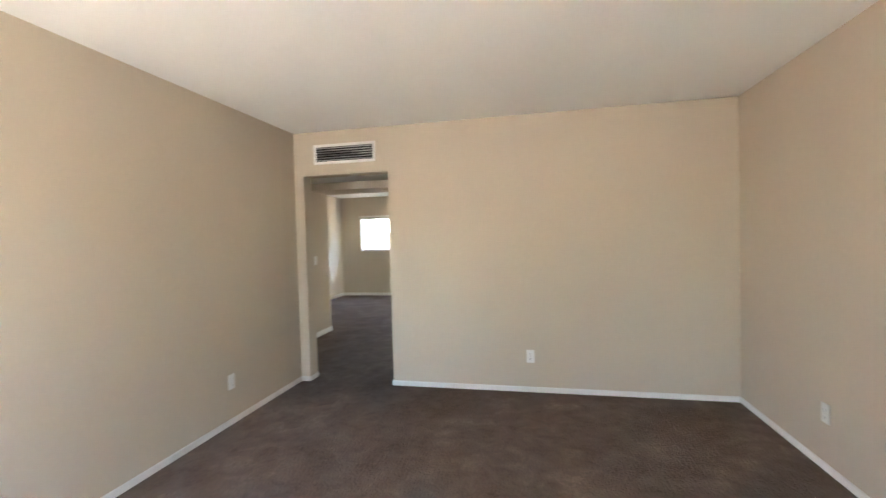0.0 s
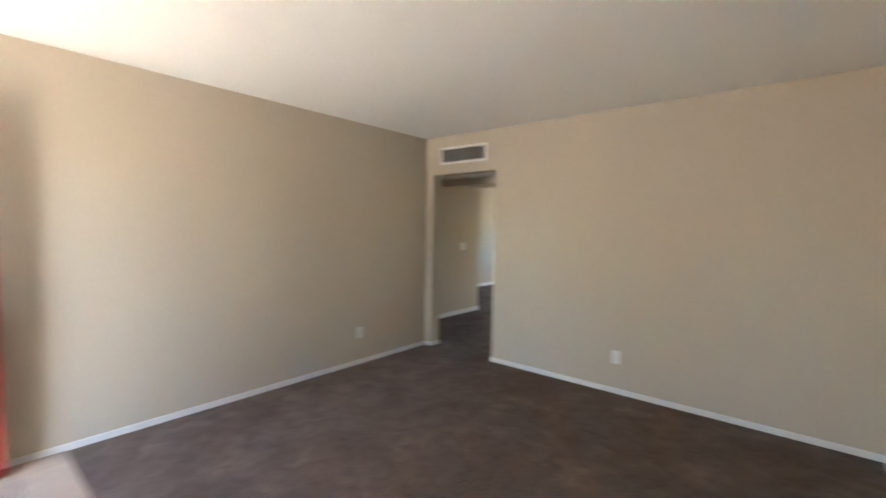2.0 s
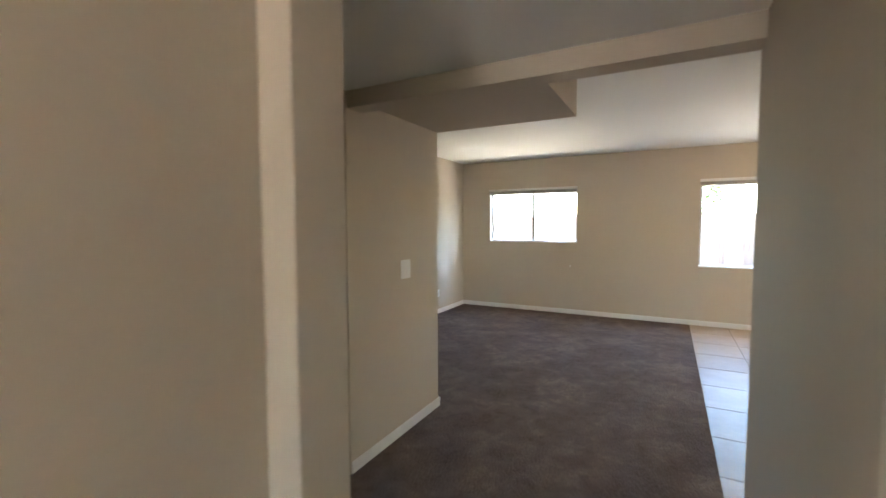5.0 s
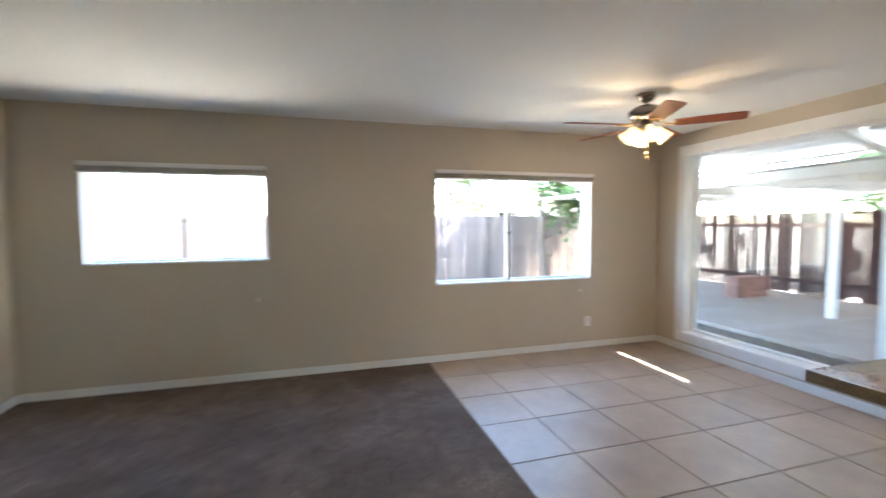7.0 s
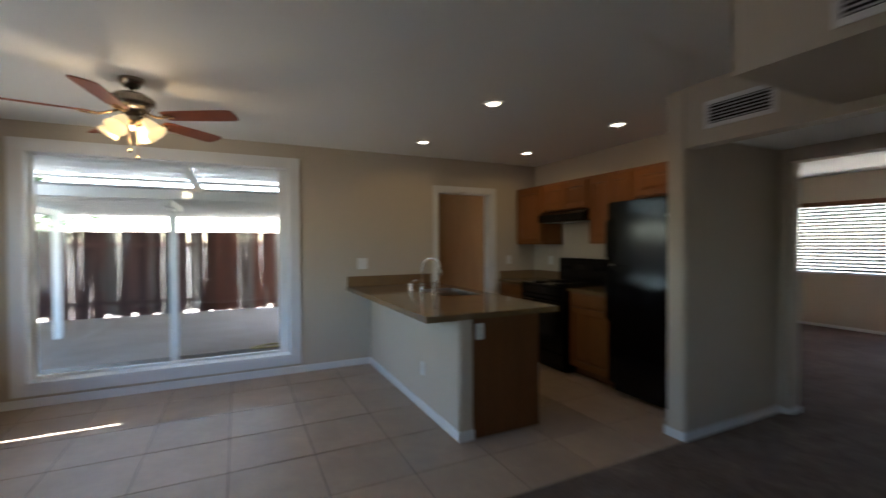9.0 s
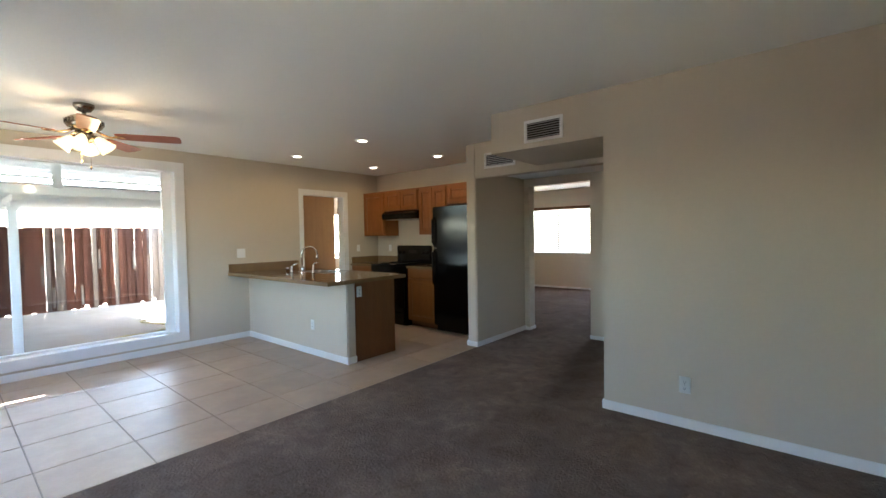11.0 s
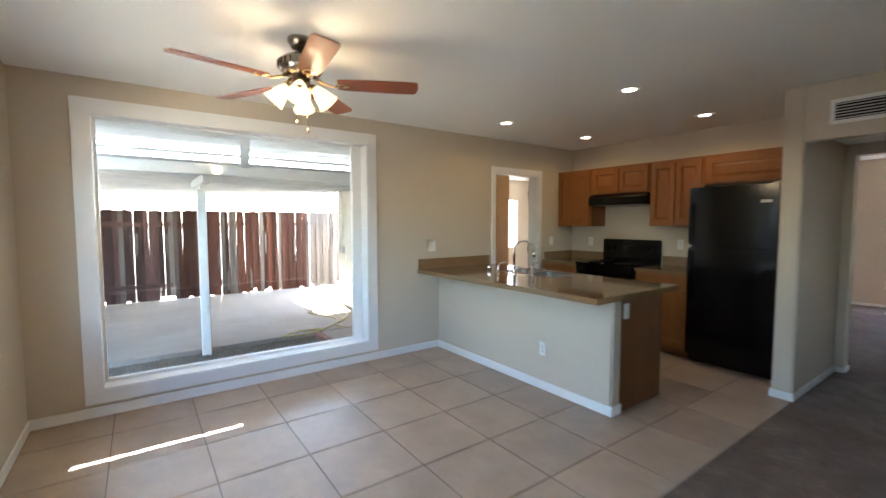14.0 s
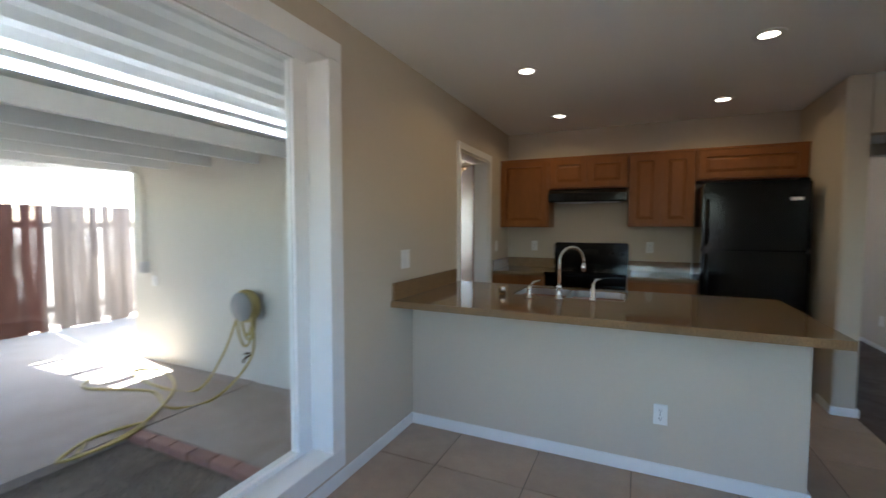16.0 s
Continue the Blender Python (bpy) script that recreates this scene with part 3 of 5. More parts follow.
def wall_plate(kind, x, y, z, way, w=0.07, h=0.115):
    """way: the side that it faces: n, s, e or w."""
    names = {"outlet": ("wall_outlet", "white plastic electrical outlet on the wall", "outlet"), "switch": ("light_switch", "white plastic rocker switch plate", "switch")}
    root = thing(*names[kind])
    part("plate", box(-w / 2, w / 2, 0, 0.006, -h / 2, h / 2, 0.003), PLASTIC, root)
    if kind == "outlet":
        for dz in (-0.021, 0.021):
            face = part("socket_face", box(-0.017, 0.017, 0.006, 0.0085, dz - 0.0145, dz + 0.0145, 0.004), PLASTIC, root)
            for dx in (-0.0065, 0.0065):
                part("slot", box(dx - 0.0012, dx + 0.0012, 0.0084, 0.0089, dz - 0.003, dz + 0.006), GAP_SHADE, face)
            part("ground_hole", box(-0.0022, 0.0022, 0.0084, 0.0089, dz - 0.011, dz - 0.007), GAP_SHADE, face)
        part("screw", lathe([(0.003, 0.006), (0.003, 0.0075), (0, 0.008)], 8, "y"), CHROME, root)
    else:
        n = max(1, round((w - 0.024) / 0.046))
        for i in range(n):
            cx = (i - (n - 1) / 2) * 0.046
            part("rocker", box(cx - 0.0165, cx + 0.0165, 0.006, 0.011, -0.033, 0.033, 0.002), PLASTIC, root)
    turn = {"n": 0, "s": 180, "e": -90, "w": 90}[way]
    root.matrix_world = pose(x, y, z, 0, 0, turn)
    return root


for spec in (("outlet", 0, -0.995, 0.325, "e"), ("outlet", 2.237, 0, 0.317, "s"), ("outlet", LX1, -1.02, 0.33, "w"), ("outlet", -1.345, BY, 0.298, "n"),
             ("outlet", FX0, 5.21, 0.32, "e"), ("outlet", 2.934, FY1, 0.309, "s"), ("outlet", 3.58, KY, 1.15, "n"), ("outlet", 2.375, KY, 1.154, "n"),
             ("outlet", 2.357, PY, 0.349, "n"), ("outlet", 1.708, 2.565, 0.76, "w"), ("outlet", 1.332, LY0, 0.35, "n"), ("switch", FX1, 0.80, 1.158, "w")):
    wall_plate(*spec)
wall_plate("switch", BX, 1.763, 1.105, "e", 0.116, 0.125)
wall_plate("switch", FX1, 2.816, 1.155, "w", 0.116, 0.125)
wall_plate("switch", 1.339, LY0, 1.175, "n", 0.116)
for x, z in ((-0.594, 0.753), (2.828, 0.679)):
    st = thing("cable_stub", "short white cable stub poking from the wall", "cable")
    part("cable", tube([(x, FY1, z), (x, FY1 - 0.02, z), (x + 0.004, FY1 - 0.035, z - 0.02)], 0.004, 8), PLASTIC, st)
    part("collar", lathe([(0.012, 0), (0.01, 0.004), (0, 0.005)], 10, "y", (x, FY1 - 0.005, z)), PLASTIC, st)

# ---- flush door in the hall ----
hd = thing("hall_door", "closed flush beige hall door with a lever handle", "door")
part("door_leaf", box(-0.92, -0.16, T + 0.001, T + 0.018, 0.012, 2.03, 0.003), WALL, hd)
# dark strip drawn as the shade in the gap over the leaf
part("door_gap", box(-0.92, -0.16, T + 0.0005, T + 0.004, 2.032, 2.04), GAP_SHADE, hd)
lev = part("handle_rose", lathe([(0.026, 0), (0.026, 0.006), (0.012, 0.01), (0.011, 0.04), (0, 0.042)], 18, "y", (-0.235, T + 0.018, 0.94)), CHROME, hd)
part("lever", tube([(-0.235, T + 0.052, 0.94), (-0.29, T + 0.056, 0.942), (-0.345, T + 0.052, 0.938)], [0.010, 0.009, 0.007], 10), CHROME, lev)
for z in (0.3, 1.75):
    part("hinge", lathe([(0.006, 0), (0.006, 0.08)], 10, "z", (-0.922, T + 0.018, z)), CHROME, hd)

# ---- hall closets ----


def bifold(x0, x1):
    root = thing("closet_door", "cream louvred bifold closet door", "door")
    n, zt = 2, 2.005
    w = (x1 - x0 - 0.012) / n
    part("track", box(x0, x1, CY + 0.02, CY + 0.05, 2.018, 2.049), BRONZE, root, "dark metal track")
    for i in range(n):
        a, b = x0 + 0.006 + i * w + 0.002, x0 + 0.006 + (i + 1) * w - 0.002
        leaf = part("door_leaf", wall_mesh("x", a, b, CY + 0.02, CY + 0.045, 0.02, zt, [(a + 0.05, b - 0.05, 1.02, zt - 0.13)]), LOUVRE, root)
        k = 0
        z = 1.03
        while z < zt - 0.14:
            bm = box(a + 0.05, b - 0.05, -0.003, 0.003, -0.02, 0.02)
            bmesh.ops.transform(bm, matrix=pose(0, CY + 0.032, z + 0.008, 38, 0, 0), verts=bm.verts)
            part("slat", bm, LOUVRE, leaf)
            z += 0.034
        part("lower_panel", box(a + 0.055, b - 0.055, CY + 0.016, CY + 0.021, 0.16, 0.9, 0.004), LOUVRE, leaf)
    part("door_knob", lathe([(0.016, 0), (0.01, 0.01), (0.018, 0.02), (0.014, 0.03), (0, 0.032)], 16, "y", (0, 0, 0)), BRONZE, root)
    root.children[-1].matrix_world = pose(x1 - w * 0.55, CY + 0.02, 0.98, 0, 0, 180)
    casing("trim_closet", "x", CY, -1, x0, x1, 0, 2.05, 0.055, 0.012, mat=LOUVRE)
    return root


for c in CL:
    bifold(*c)

# ---- kitchen ----


def door_front(x0, x1, z0, z1, y, parent, name="cabinet_door", mat=OAK):
    """A framed door with a raised panel, its face towards +y."""
    d = part(name, wall_mesh("x", x0, x1, y, y + 0.019, z0, z1, [(x0 + 0.055, x1 - 0.055, z0 + 0.055, z1 - 0.055)]), mat, parent)
    bm = bmesh.new()
    a, b, c, e = x0 + 0.055, x1 - 0.055, z0 + 0.055, z1 - 0.055
    i = 0.03
    lo = [bm.verts.new(p) for p in ((a, y + 0.004, c), (b, y + 0.004, c), (b, y + 0.004, e), (a, y + 0.004, e))]
    hi = [bm.verts.new(p) for p in ((a + i, y + 0.015, c + i), (b - i, y + 0.015, c + i), (b - i, y + 0.015, e - i), (a + i, y + 0.015, e - i))]
    for k in range(4):
        bm.faces.new((lo[k], lo[(k + 1) % 4], hi[(k + 1) % 4], hi[k]))
    bm.faces.new(hi)
    bm.faces.new(lo[::-1])
    bmesh.ops.recalc_face_normals(bm, faces=bm.faces)
    part("raised_panel", bm, mat, d)
    return d


def upper_cabinet(x0, x1, z0, z1, doors, label):
    root = thing("wall_cabinet", label, "cabinet", "kitchen wall cabinets")
    part("cabinet_body", box(x0, x1, KY, 0.66, z0, z1, 0.002), OAK, root)
    w = (x1 - x0 - 0.03) / doors
    for i in range(doors):
        door_front(x0 + 0.015 + i * w + 0.006, x0 + 0.015 + (i + 1) * w - 0.006, z0 + 0.018, z1 - 0.03, 0.66, root)
    part("top_rail", box(x0, x1, 0.66, 0.672, z1 - 0.022, z1, 0.003), OAK, root)
    return root


upper_cabinet(3.365, FX1, 1.362, 2.10, 1, "honey oak wall cabinet with one door")
upper_cabinet(2.59, 3.362, 1.762, 2.10, 2, "short honey oak wall cabinet above the hood")
upper_cabinet(2.012, 2.587, 1.37, 2.10, 2, "tall honey oak wall cabinet with two doors")
upper_cabinet(1.172, 2.009, 1.80, 2.10, 1, "wide honey oak cabinet above the refrigerator")

hood = thing("range_hood", "black under-cabinet range hood above the stove", "range hood")
bm = bmesh.new()
prof = [(KY, 1.758), (0.675, 1.758), (0.735, 1.715), (0.735, 1.64), (0.72, 1.625), (KY, 1.625)]
left = [bm.verts.new((2.60, y, z)) for y, z in prof]
right = [bm.verts.new((3.358, y, z)) for y, z in prof]
for k in range(6):
    bm.faces.new((left[k], left[(k + 1) % 6], right[(k + 1) % 6], right[k]))
bm.faces.new(left[::-1])
bm.faces.new(right)
bmesh.ops.recalc_face_normals(bm, faces=bm.faces)
part("hood_shell", bm, BLACK, hood)
part("control_strip", box(2.9, 3.06, 0.733, 0.738, 1.655, 1.685, 0.002), BLACK_GLOSS, hood)
for x in (2.93, 2.97, 3.02):
    part("hood_button", box(x - 0.01, x + 0.01, 0.737, 0.741, 1.663, 1.677, 0.002), BLACK, hood)
part("filter_screen", box(2.66, 3.30, 0.42, 0.70, 1.621, 1.625), ALU, hood)

stove = thing("stove", "black freestanding electric stove between base cabinets", "stove")
part("stove_body", box(2.58, 3.335, KY + 0.03, 0.985, 0.0, 0.895, 0.004), BLACK, stove)
top = part("cooktop", box(2.575, 3.34, KY + 0.03, 1.02, 0.897, 0.92, 0.006), BLACK, stove)
for x, y, r in ((2.77, 0.62, 0.075), (3.15, 0.62, 0.095), (2.77, 0.87, 0.095), (3.15, 0.87, 0.075)):
    bm = bmesh.new()
    for q in range(4):
        rr = r * (0.3 + 0.7 * q / 3)
        add_tube(bm, [(x + rr * math.cos(a), y + rr * math.sin(a), 0.928) for a in (2 * math.pi * k / 24 for k in range(25))], 0.006, 6, False)
    part("burner_coil", bm, BLACK, top, "black coil burner")
bg = part("backguard", box(2.575, 3.34, KY + 0.015, KY + 0.075, 0.915, 1.195, 0.012), BLACK, stove)
part("clock_display", box(2.87, 3.05, KY + 0.074, KY + 0.078, 1.06, 1.13, 0.002), BLACK_GLOSS, bg)
for x in (2.64, 2.73, 3.18, 3.27):
    part("control_knob", lathe([(0.024, 0), (0.022, 0.014), (0.018, 0.022), (0, 0.023)], 16, "y", (x, KY + 0.075, 1.08)), BLACK, bg)
odoor = part("oven_door", box(2.59, 3.325, 0.986, 1.025, 0.20, 0.80, 0.008), BLACK, stove)
part("oven_window", box(2.72, 3.19, 1.024, 1.028, 0.36, 0.64, 0.002), BLACK_GLOSS, odoor)
part("oven_handle", tube([(2.66, 1.025, 0.74), (2.66, 1.06, 0.745), (3.25, 1.06, 0.745), (3.25, 1.025, 0.74)], 0.011, 10), BLACK, odoor)
part("control_panel", box(2.59, 3.325, 0.986, 1.02, 0.81, 0.89, 0.006), BLACK, stove)
part("storage_drawer", box(2.59, 3.325, 0.986, 1.02, 0.03, 0.19, 0.008), BLACK, stove)


def base_cabinet(x0, x1, y0, y1, label, doors=1):
    root = thing("base_cabinet", label, "cabinet", "kitchen base cabinets")
    part("cabinet_body", box(x0, x1, y0, y1 - 0.02, 0.09, 0.872, 0.002), OAK, root)
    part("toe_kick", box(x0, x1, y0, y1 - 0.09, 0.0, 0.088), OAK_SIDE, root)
    w = (x1 - x0 - 0.02) / doors
    for i in range(doors):
        a, b = x0 + 0.01 + i * w + 0.005, x0 + 0.01 + (i + 1) * w - 0.005
        dr = part("drawer_front", box(a, b, y1 - 0.02, y1, 0.735, 0.86, 0.005), OAK, root)
        part("drawer_panel", box(a + 0.035, b - 0.035, y1 - 0.001, y1 + 0.004, 0.76, 0.835, 0.004), OAK, dr)
        door_front(a, b, 0.11, 0.715, y1 - 0.02, root)
    return root


base_cabinet(2.0, 2.572, KY, 0.96, "honey oak base cabinet with drawer and door", 1)
base_cabinet(3.342, FX1, KY, 0.96, "honey oak corner base cabinet", 1)


def slab(x0, x1, y0, y1, name, label):
    root = thing(name, label, "countertop")
    part("slab", box(x0, x1, y0, y1, 0.873, 0.905, 0.011), GRANITE, root)
    part("backsplash", box(x0, x1, KY, KY + 0.02, 0.905, 1.01, 0.004), GRANITE, root)
    return root


slab(1.996, 2.572, KY, 0.99, "countertop", "tan speckled granite countertop beside the refrigerator")
c2 = slab(3.342, FX1, KY, 0.99, "countertop", "tan speckled granite countertop in the corner")
part("side_splash", box(FX1 - 0.02, FX1, KY + 0.02, 0.95, 0.905, 1.01, 0.004), GRANITE, c2)

fridge = thing("refrigerator", "black top-freezer refrigerator beside the partition", "refrigerator")
FRX0, FRX1 = 1.245, 1.99
part("fridge_body", box(FRX0, FRX1, KY + 0.04, 0.955, 0.03, 1.735, 0.01), BLACK, fridge)
fz = part("freezer_door", box(FRX0, FRX1, 0.962, 1.03, 1.185, 1.75, 0.014), BLACK, fridge)
fd = part("fridge_door", box(FRX0, FRX1, 0.962, 1.03, 0.10, 1.172, 0.014), BLACK, fridge)
for p, za, zb in ((fz, 1.22, 1.60), (fd, 0.66, 1.14)):
    part("door_handle", tube([(FRX1 - 0.035, 1.028, za), (FRX1 - 0.035, 1.07, za + 0.035), (FRX1 - 0.035, 1.072, zb - 0.035), (FRX1 - 0.035, 1.028, zb)], [0.014, 0.013, 0.013, 0.014], 10), BLACK, p)
part("maker_badge", box(FRX0 + 0.06, FRX0 + 0.145, 1.029, 1.032, 1.585, 1.612, 0.001), PLASTIC, fz, "small plain white badge")
part("toe_grille", box(FRX0 + 0.01, FRX1 - 0.01, 0.93, 0.965, 0.02, 0.095, 0.004), BLACK, fridge)
part("hinge_cap", box(FRX0 + 0.01, FRX0 + 0.08, 0.93, 1.0, 1.75, 1.765, 0.004), BLACK, fridge)
for x in (FRX0 + 0.06, FRX1 - 0.06):
    for y in (KY + 0.1, 0.9):
        part("foot", lathe([(0.02, 0), (0.02, 0.03)], 10, "z", (x, y, 0)), BLACK, fridge)

# peninsula
structure("wall_peninsula", box(1.71, FX1, PY0, PY, -0.1, 0.862, 0.012), WALL, "beige half wall under the peninsula counter")
pen = thing("peninsula_cabinet", "dark oak cabinet run behind the half wall", "cabinet", "kitchen base cabinets")
part("cabinet_body", box(1.73, FX1, 2.06, PY0, 0.09, 0.86), OAK_SIDE, pen)
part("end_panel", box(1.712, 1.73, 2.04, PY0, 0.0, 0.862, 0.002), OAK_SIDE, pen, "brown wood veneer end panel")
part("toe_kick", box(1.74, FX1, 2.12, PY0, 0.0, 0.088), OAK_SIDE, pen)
for i in range(4):
    a = 1.75 + i * 0.53
    f = part("cabinet_door", box(a, a + 0.515, 2.04, 2.06, 0.11, 0.85, 0.005), OAK, pen)
    part("raised_panel", box(a + 0.06, a + 0.455, 2.034, 2.041, 0.17, 0.79, 0.006), OAK, f)
# worktop with a hole for the sink
SK = (2.56, 3.28, 1.98 + 0.02, 2.40)
counter = thing("countertop", "polished tan granite peninsula countertop with sink cutout", "countertop")
bm = bmesh.new()
z0, z1 = 0.860, 0.902
add_box(bm, 1.655, SK[0], 1.90, 3.0, z0, z1)
add_box(bm, SK[1], FX1, 1.90, 3.0, z0, z1)
add_box(bm, SK[0], SK[1], SK[3], 3.0, z0, z1)
add_box(bm, SK[0], SK[1], 1.90, SK[2], z0, z1)
bmesh.ops.remove_doubles(bm, verts=bm.verts, dist=0.0005)
inner = [f for f in bm.faces if any(g is not f and (g.calc_center_median() - f.calc_center_median()).length < 1e-4 for e in f.edges for g in e.link_faces)]
bmesh.ops.delete(bm, geom=inner, context="FACES_ONLY")
rim = [e for e in bm.edges if len(e.link_faces) == 2 and e.calc_face_angle(0) > 1 and all(not (SK[0] - 0.01 < v.co.x < SK[1] + 0.01 and SK[2] - 0.01 < v.co.y < SK[3] + 0.01) for v in e.verts)]
bmesh.ops.bevel(bm, geom=rim, offset=0.017, segments=4, affect="EDGES", clamp_overlap=True)
part("slab", bm, GRANITE, counter)
part("backsplash", box(FX1 - 0.02, FX1, 1.96, 2.99, 0.902, 1.013, 0.004), GRANITE, counter)

sink = thing("sink", "double-bowl stainless steel sink set in the countertop", "sink")
for a, b in ((SK[0] + 0.004, 2.915), (2.925, SK[1] - 0.004)):
    bm = bmesh.new()
    add_box(bm, a, b, SK[2] + 0.004, SK[3] - 0.004, 0.70, 0.897)
    bmesh.ops.delete(bm, geom=[f for f in bm.faces if f.normal.z > 0.9], context="FACES_ONLY")
    bmesh.ops.bevel(bm, geom=[e for e in bm.edges if len(e.link_faces) == 2], offset=0.03, segments=3, affect="EDGES")
    bowl = part("bowl", bm, STEEL, sink)
    part("drain", lathe([(0.04, 0.7015), (0.04, 0.705), (0.03, 0.703), (0, 0.7025)], 18, "z", ((a + b) / 2, 2.2, 0)), CHROME, bowl)
part("divider", box(2.912, 2.928, SK[2] + 0.004, SK[3] - 0.004, 0.86, 0.897, 0.004), STEEL, sink)

tap = thing("faucet", "tall brushed chrome gooseneck faucet on the counter", "faucet")
fx, fy, fz0 = 2.95, 2.477, 0.902
part("tap_base", lathe([(0.03, 0), (0.03, 0.008), (0.02, 0.02), (0.017, 0.07), (0.019, 0.075), (0.014, 0.09)], 18, "z", (fx, fy, fz0)), CHROME, tap)
d = Vector((-0.72, -0.69, 0))
pts = [Vector((fx, fy, fz0 + 0.08)), Vector((fx, fy, fz0 + 0.22))]
for k in range(1, 13):
    a = math.pi * k / 12 * 0.97
    pts.append(Vector((fx, fy, fz0 + 0.24)) + d * (0.095 * (1 - math.cos(a))) + Vector((0, 0, 0.095 * math.sin(a))))
pts.append(pts[-1] + Vector((0, 0, -0.02)))
neck = part("gooseneck", tube(pts, 0.0105, 12), CHROME, tap)
part("spray_head", tube([pts[-1], pts[-1] + Vector((0, 0, -0.03)), pts[-1] + Vector((0, 0, -0.055))], [0.0125, 0.015, 0.013], 12), CHROME, neck)
sp = thing("side_sprayer", "chrome single-lever handle beside the faucet", "faucet")
part("handle_base", lathe([(0.024, 0), (0.024, 0.006), (0.015, 0.014), (0.014, 0.06), (0.016, 0.075), (0.0, 0.085)], 16, "z", (3.133, 2.52, fz0)), CHROME, sp)
part("lever", tube([(3.133, 2.52, fz0 + 0.07), (3.11, 2.50, fz0 + 0.105), (3.07, 2.47, fz0 + 0.115)], [0.010, 0.008, 0.006], 10), CHROME, sp)
so = thing("soap_dispenser", "chrome soap dispenser beside the sink", "dispenser")
part("bottle_collar", lathe([(0.023, 0), (0.023, 0.008), (0.016, 0.016), (0.016, 0.075), (0.011, 0.082), (0.010, 0.11), (0, 0.112)], 16, "z", (2.743, 2.449, fz0)), CHROME, so)
part("spout", tube([(2.743, 2.449, fz0 + 0.10), (2.73, 2.435, fz0 + 0.13), (2.70, 2.41, fz0 + 0.135)], [0.009, 0.007, 0.005], 10), CHROME, so)
ag = thing("air_gap_cap", "short round chrome air gap cap", "cap")
part("cap", lathe([(0.022, 0), (0.022, 0.045), (0.018, 0.055), (0, 0.058)], 16, "z", (3.336, 2.459, fz0)), CHROME, ag)
part("slot_ring", lathe([(0.0225, 0.018), (0.0225, 0.024)], 16, "z", (3.336, 2.459, fz0)), GAP_SHADE, ag)

# side door of the kitchen
casing("trim_side_door", "y", FX1, -1, KD[0], KD[1], 0, KD[2], 0.066, 0.016)
sj = tagged(new("trim_side_jamb"), "white painted side door jamb", kind="structure")
for p, q, r, u in ((KD[0], KD[0] + 0.018, 0, KD[2] - 0.018), (KD[1] - 0.018, KD[1], 0, KD[2] - 0.018), (KD[0], KD[1], KD[2] - 0.018, KD[2])):
    part("jamb_board", box(FX1, FX1 + 0.15, p, q, r, u, 0.002), TRIM, sj)

leaf = thing("side_door", "open flush brown wooden side door", "door")
part("door_leaf", box(0.0, 0.76, -0.035, 0.0, 0.012, 2.02, 0.002), OAK_SIDE, leaf)
for z in (0.25, 1.0, 1.75):
    part("hinge", lathe([(0.006, 0), (0.006, 0.09)], 10, "z", (-0.006, 0.004, z)), BRASS, leaf)
leaf.matrix_world = pose(FX1 + 0.165, 1.085, 0, 0, 0, -57)

# ---- ceiling lights ----
for x, y in ((3.213, 2.345), (1.86, 2.345), (1.872, 1.025), (3.209, 1.025)):
    dl = thing("downlight", "glowing recessed round ceiling downlight", "light", "kitchen downlights")
    part("trim_ring", lathe([(0.079, C - 0.006), (0.082, C - 0.002), (0.082, C + 0.0), (0.060, C + 0.0), (0.057, C - 0.005)], 28, "z", (x, y, 0)), TRIM, dl)
    part("lens", lathe([(0.056, C - 0.004), (0.045, C - 0.008), (0, C - 0.010)], 24, "z", (x, y, 0)), DISC, dl)
    lamp = new("downlight_lamp", bpy.data.lights.new("downlight_lamp", "SPOT"))
    lamp.data.energy, lamp.data.color, lamp.data.spot_size, lamp.data.spot_blend, lamp.data.shadow_soft_size = DOWN_W, (1.0, 0.70, 0.34), radians(165), 0.35, 0.06
    lamp.matrix_world = pose(x, y, C - 0.03)


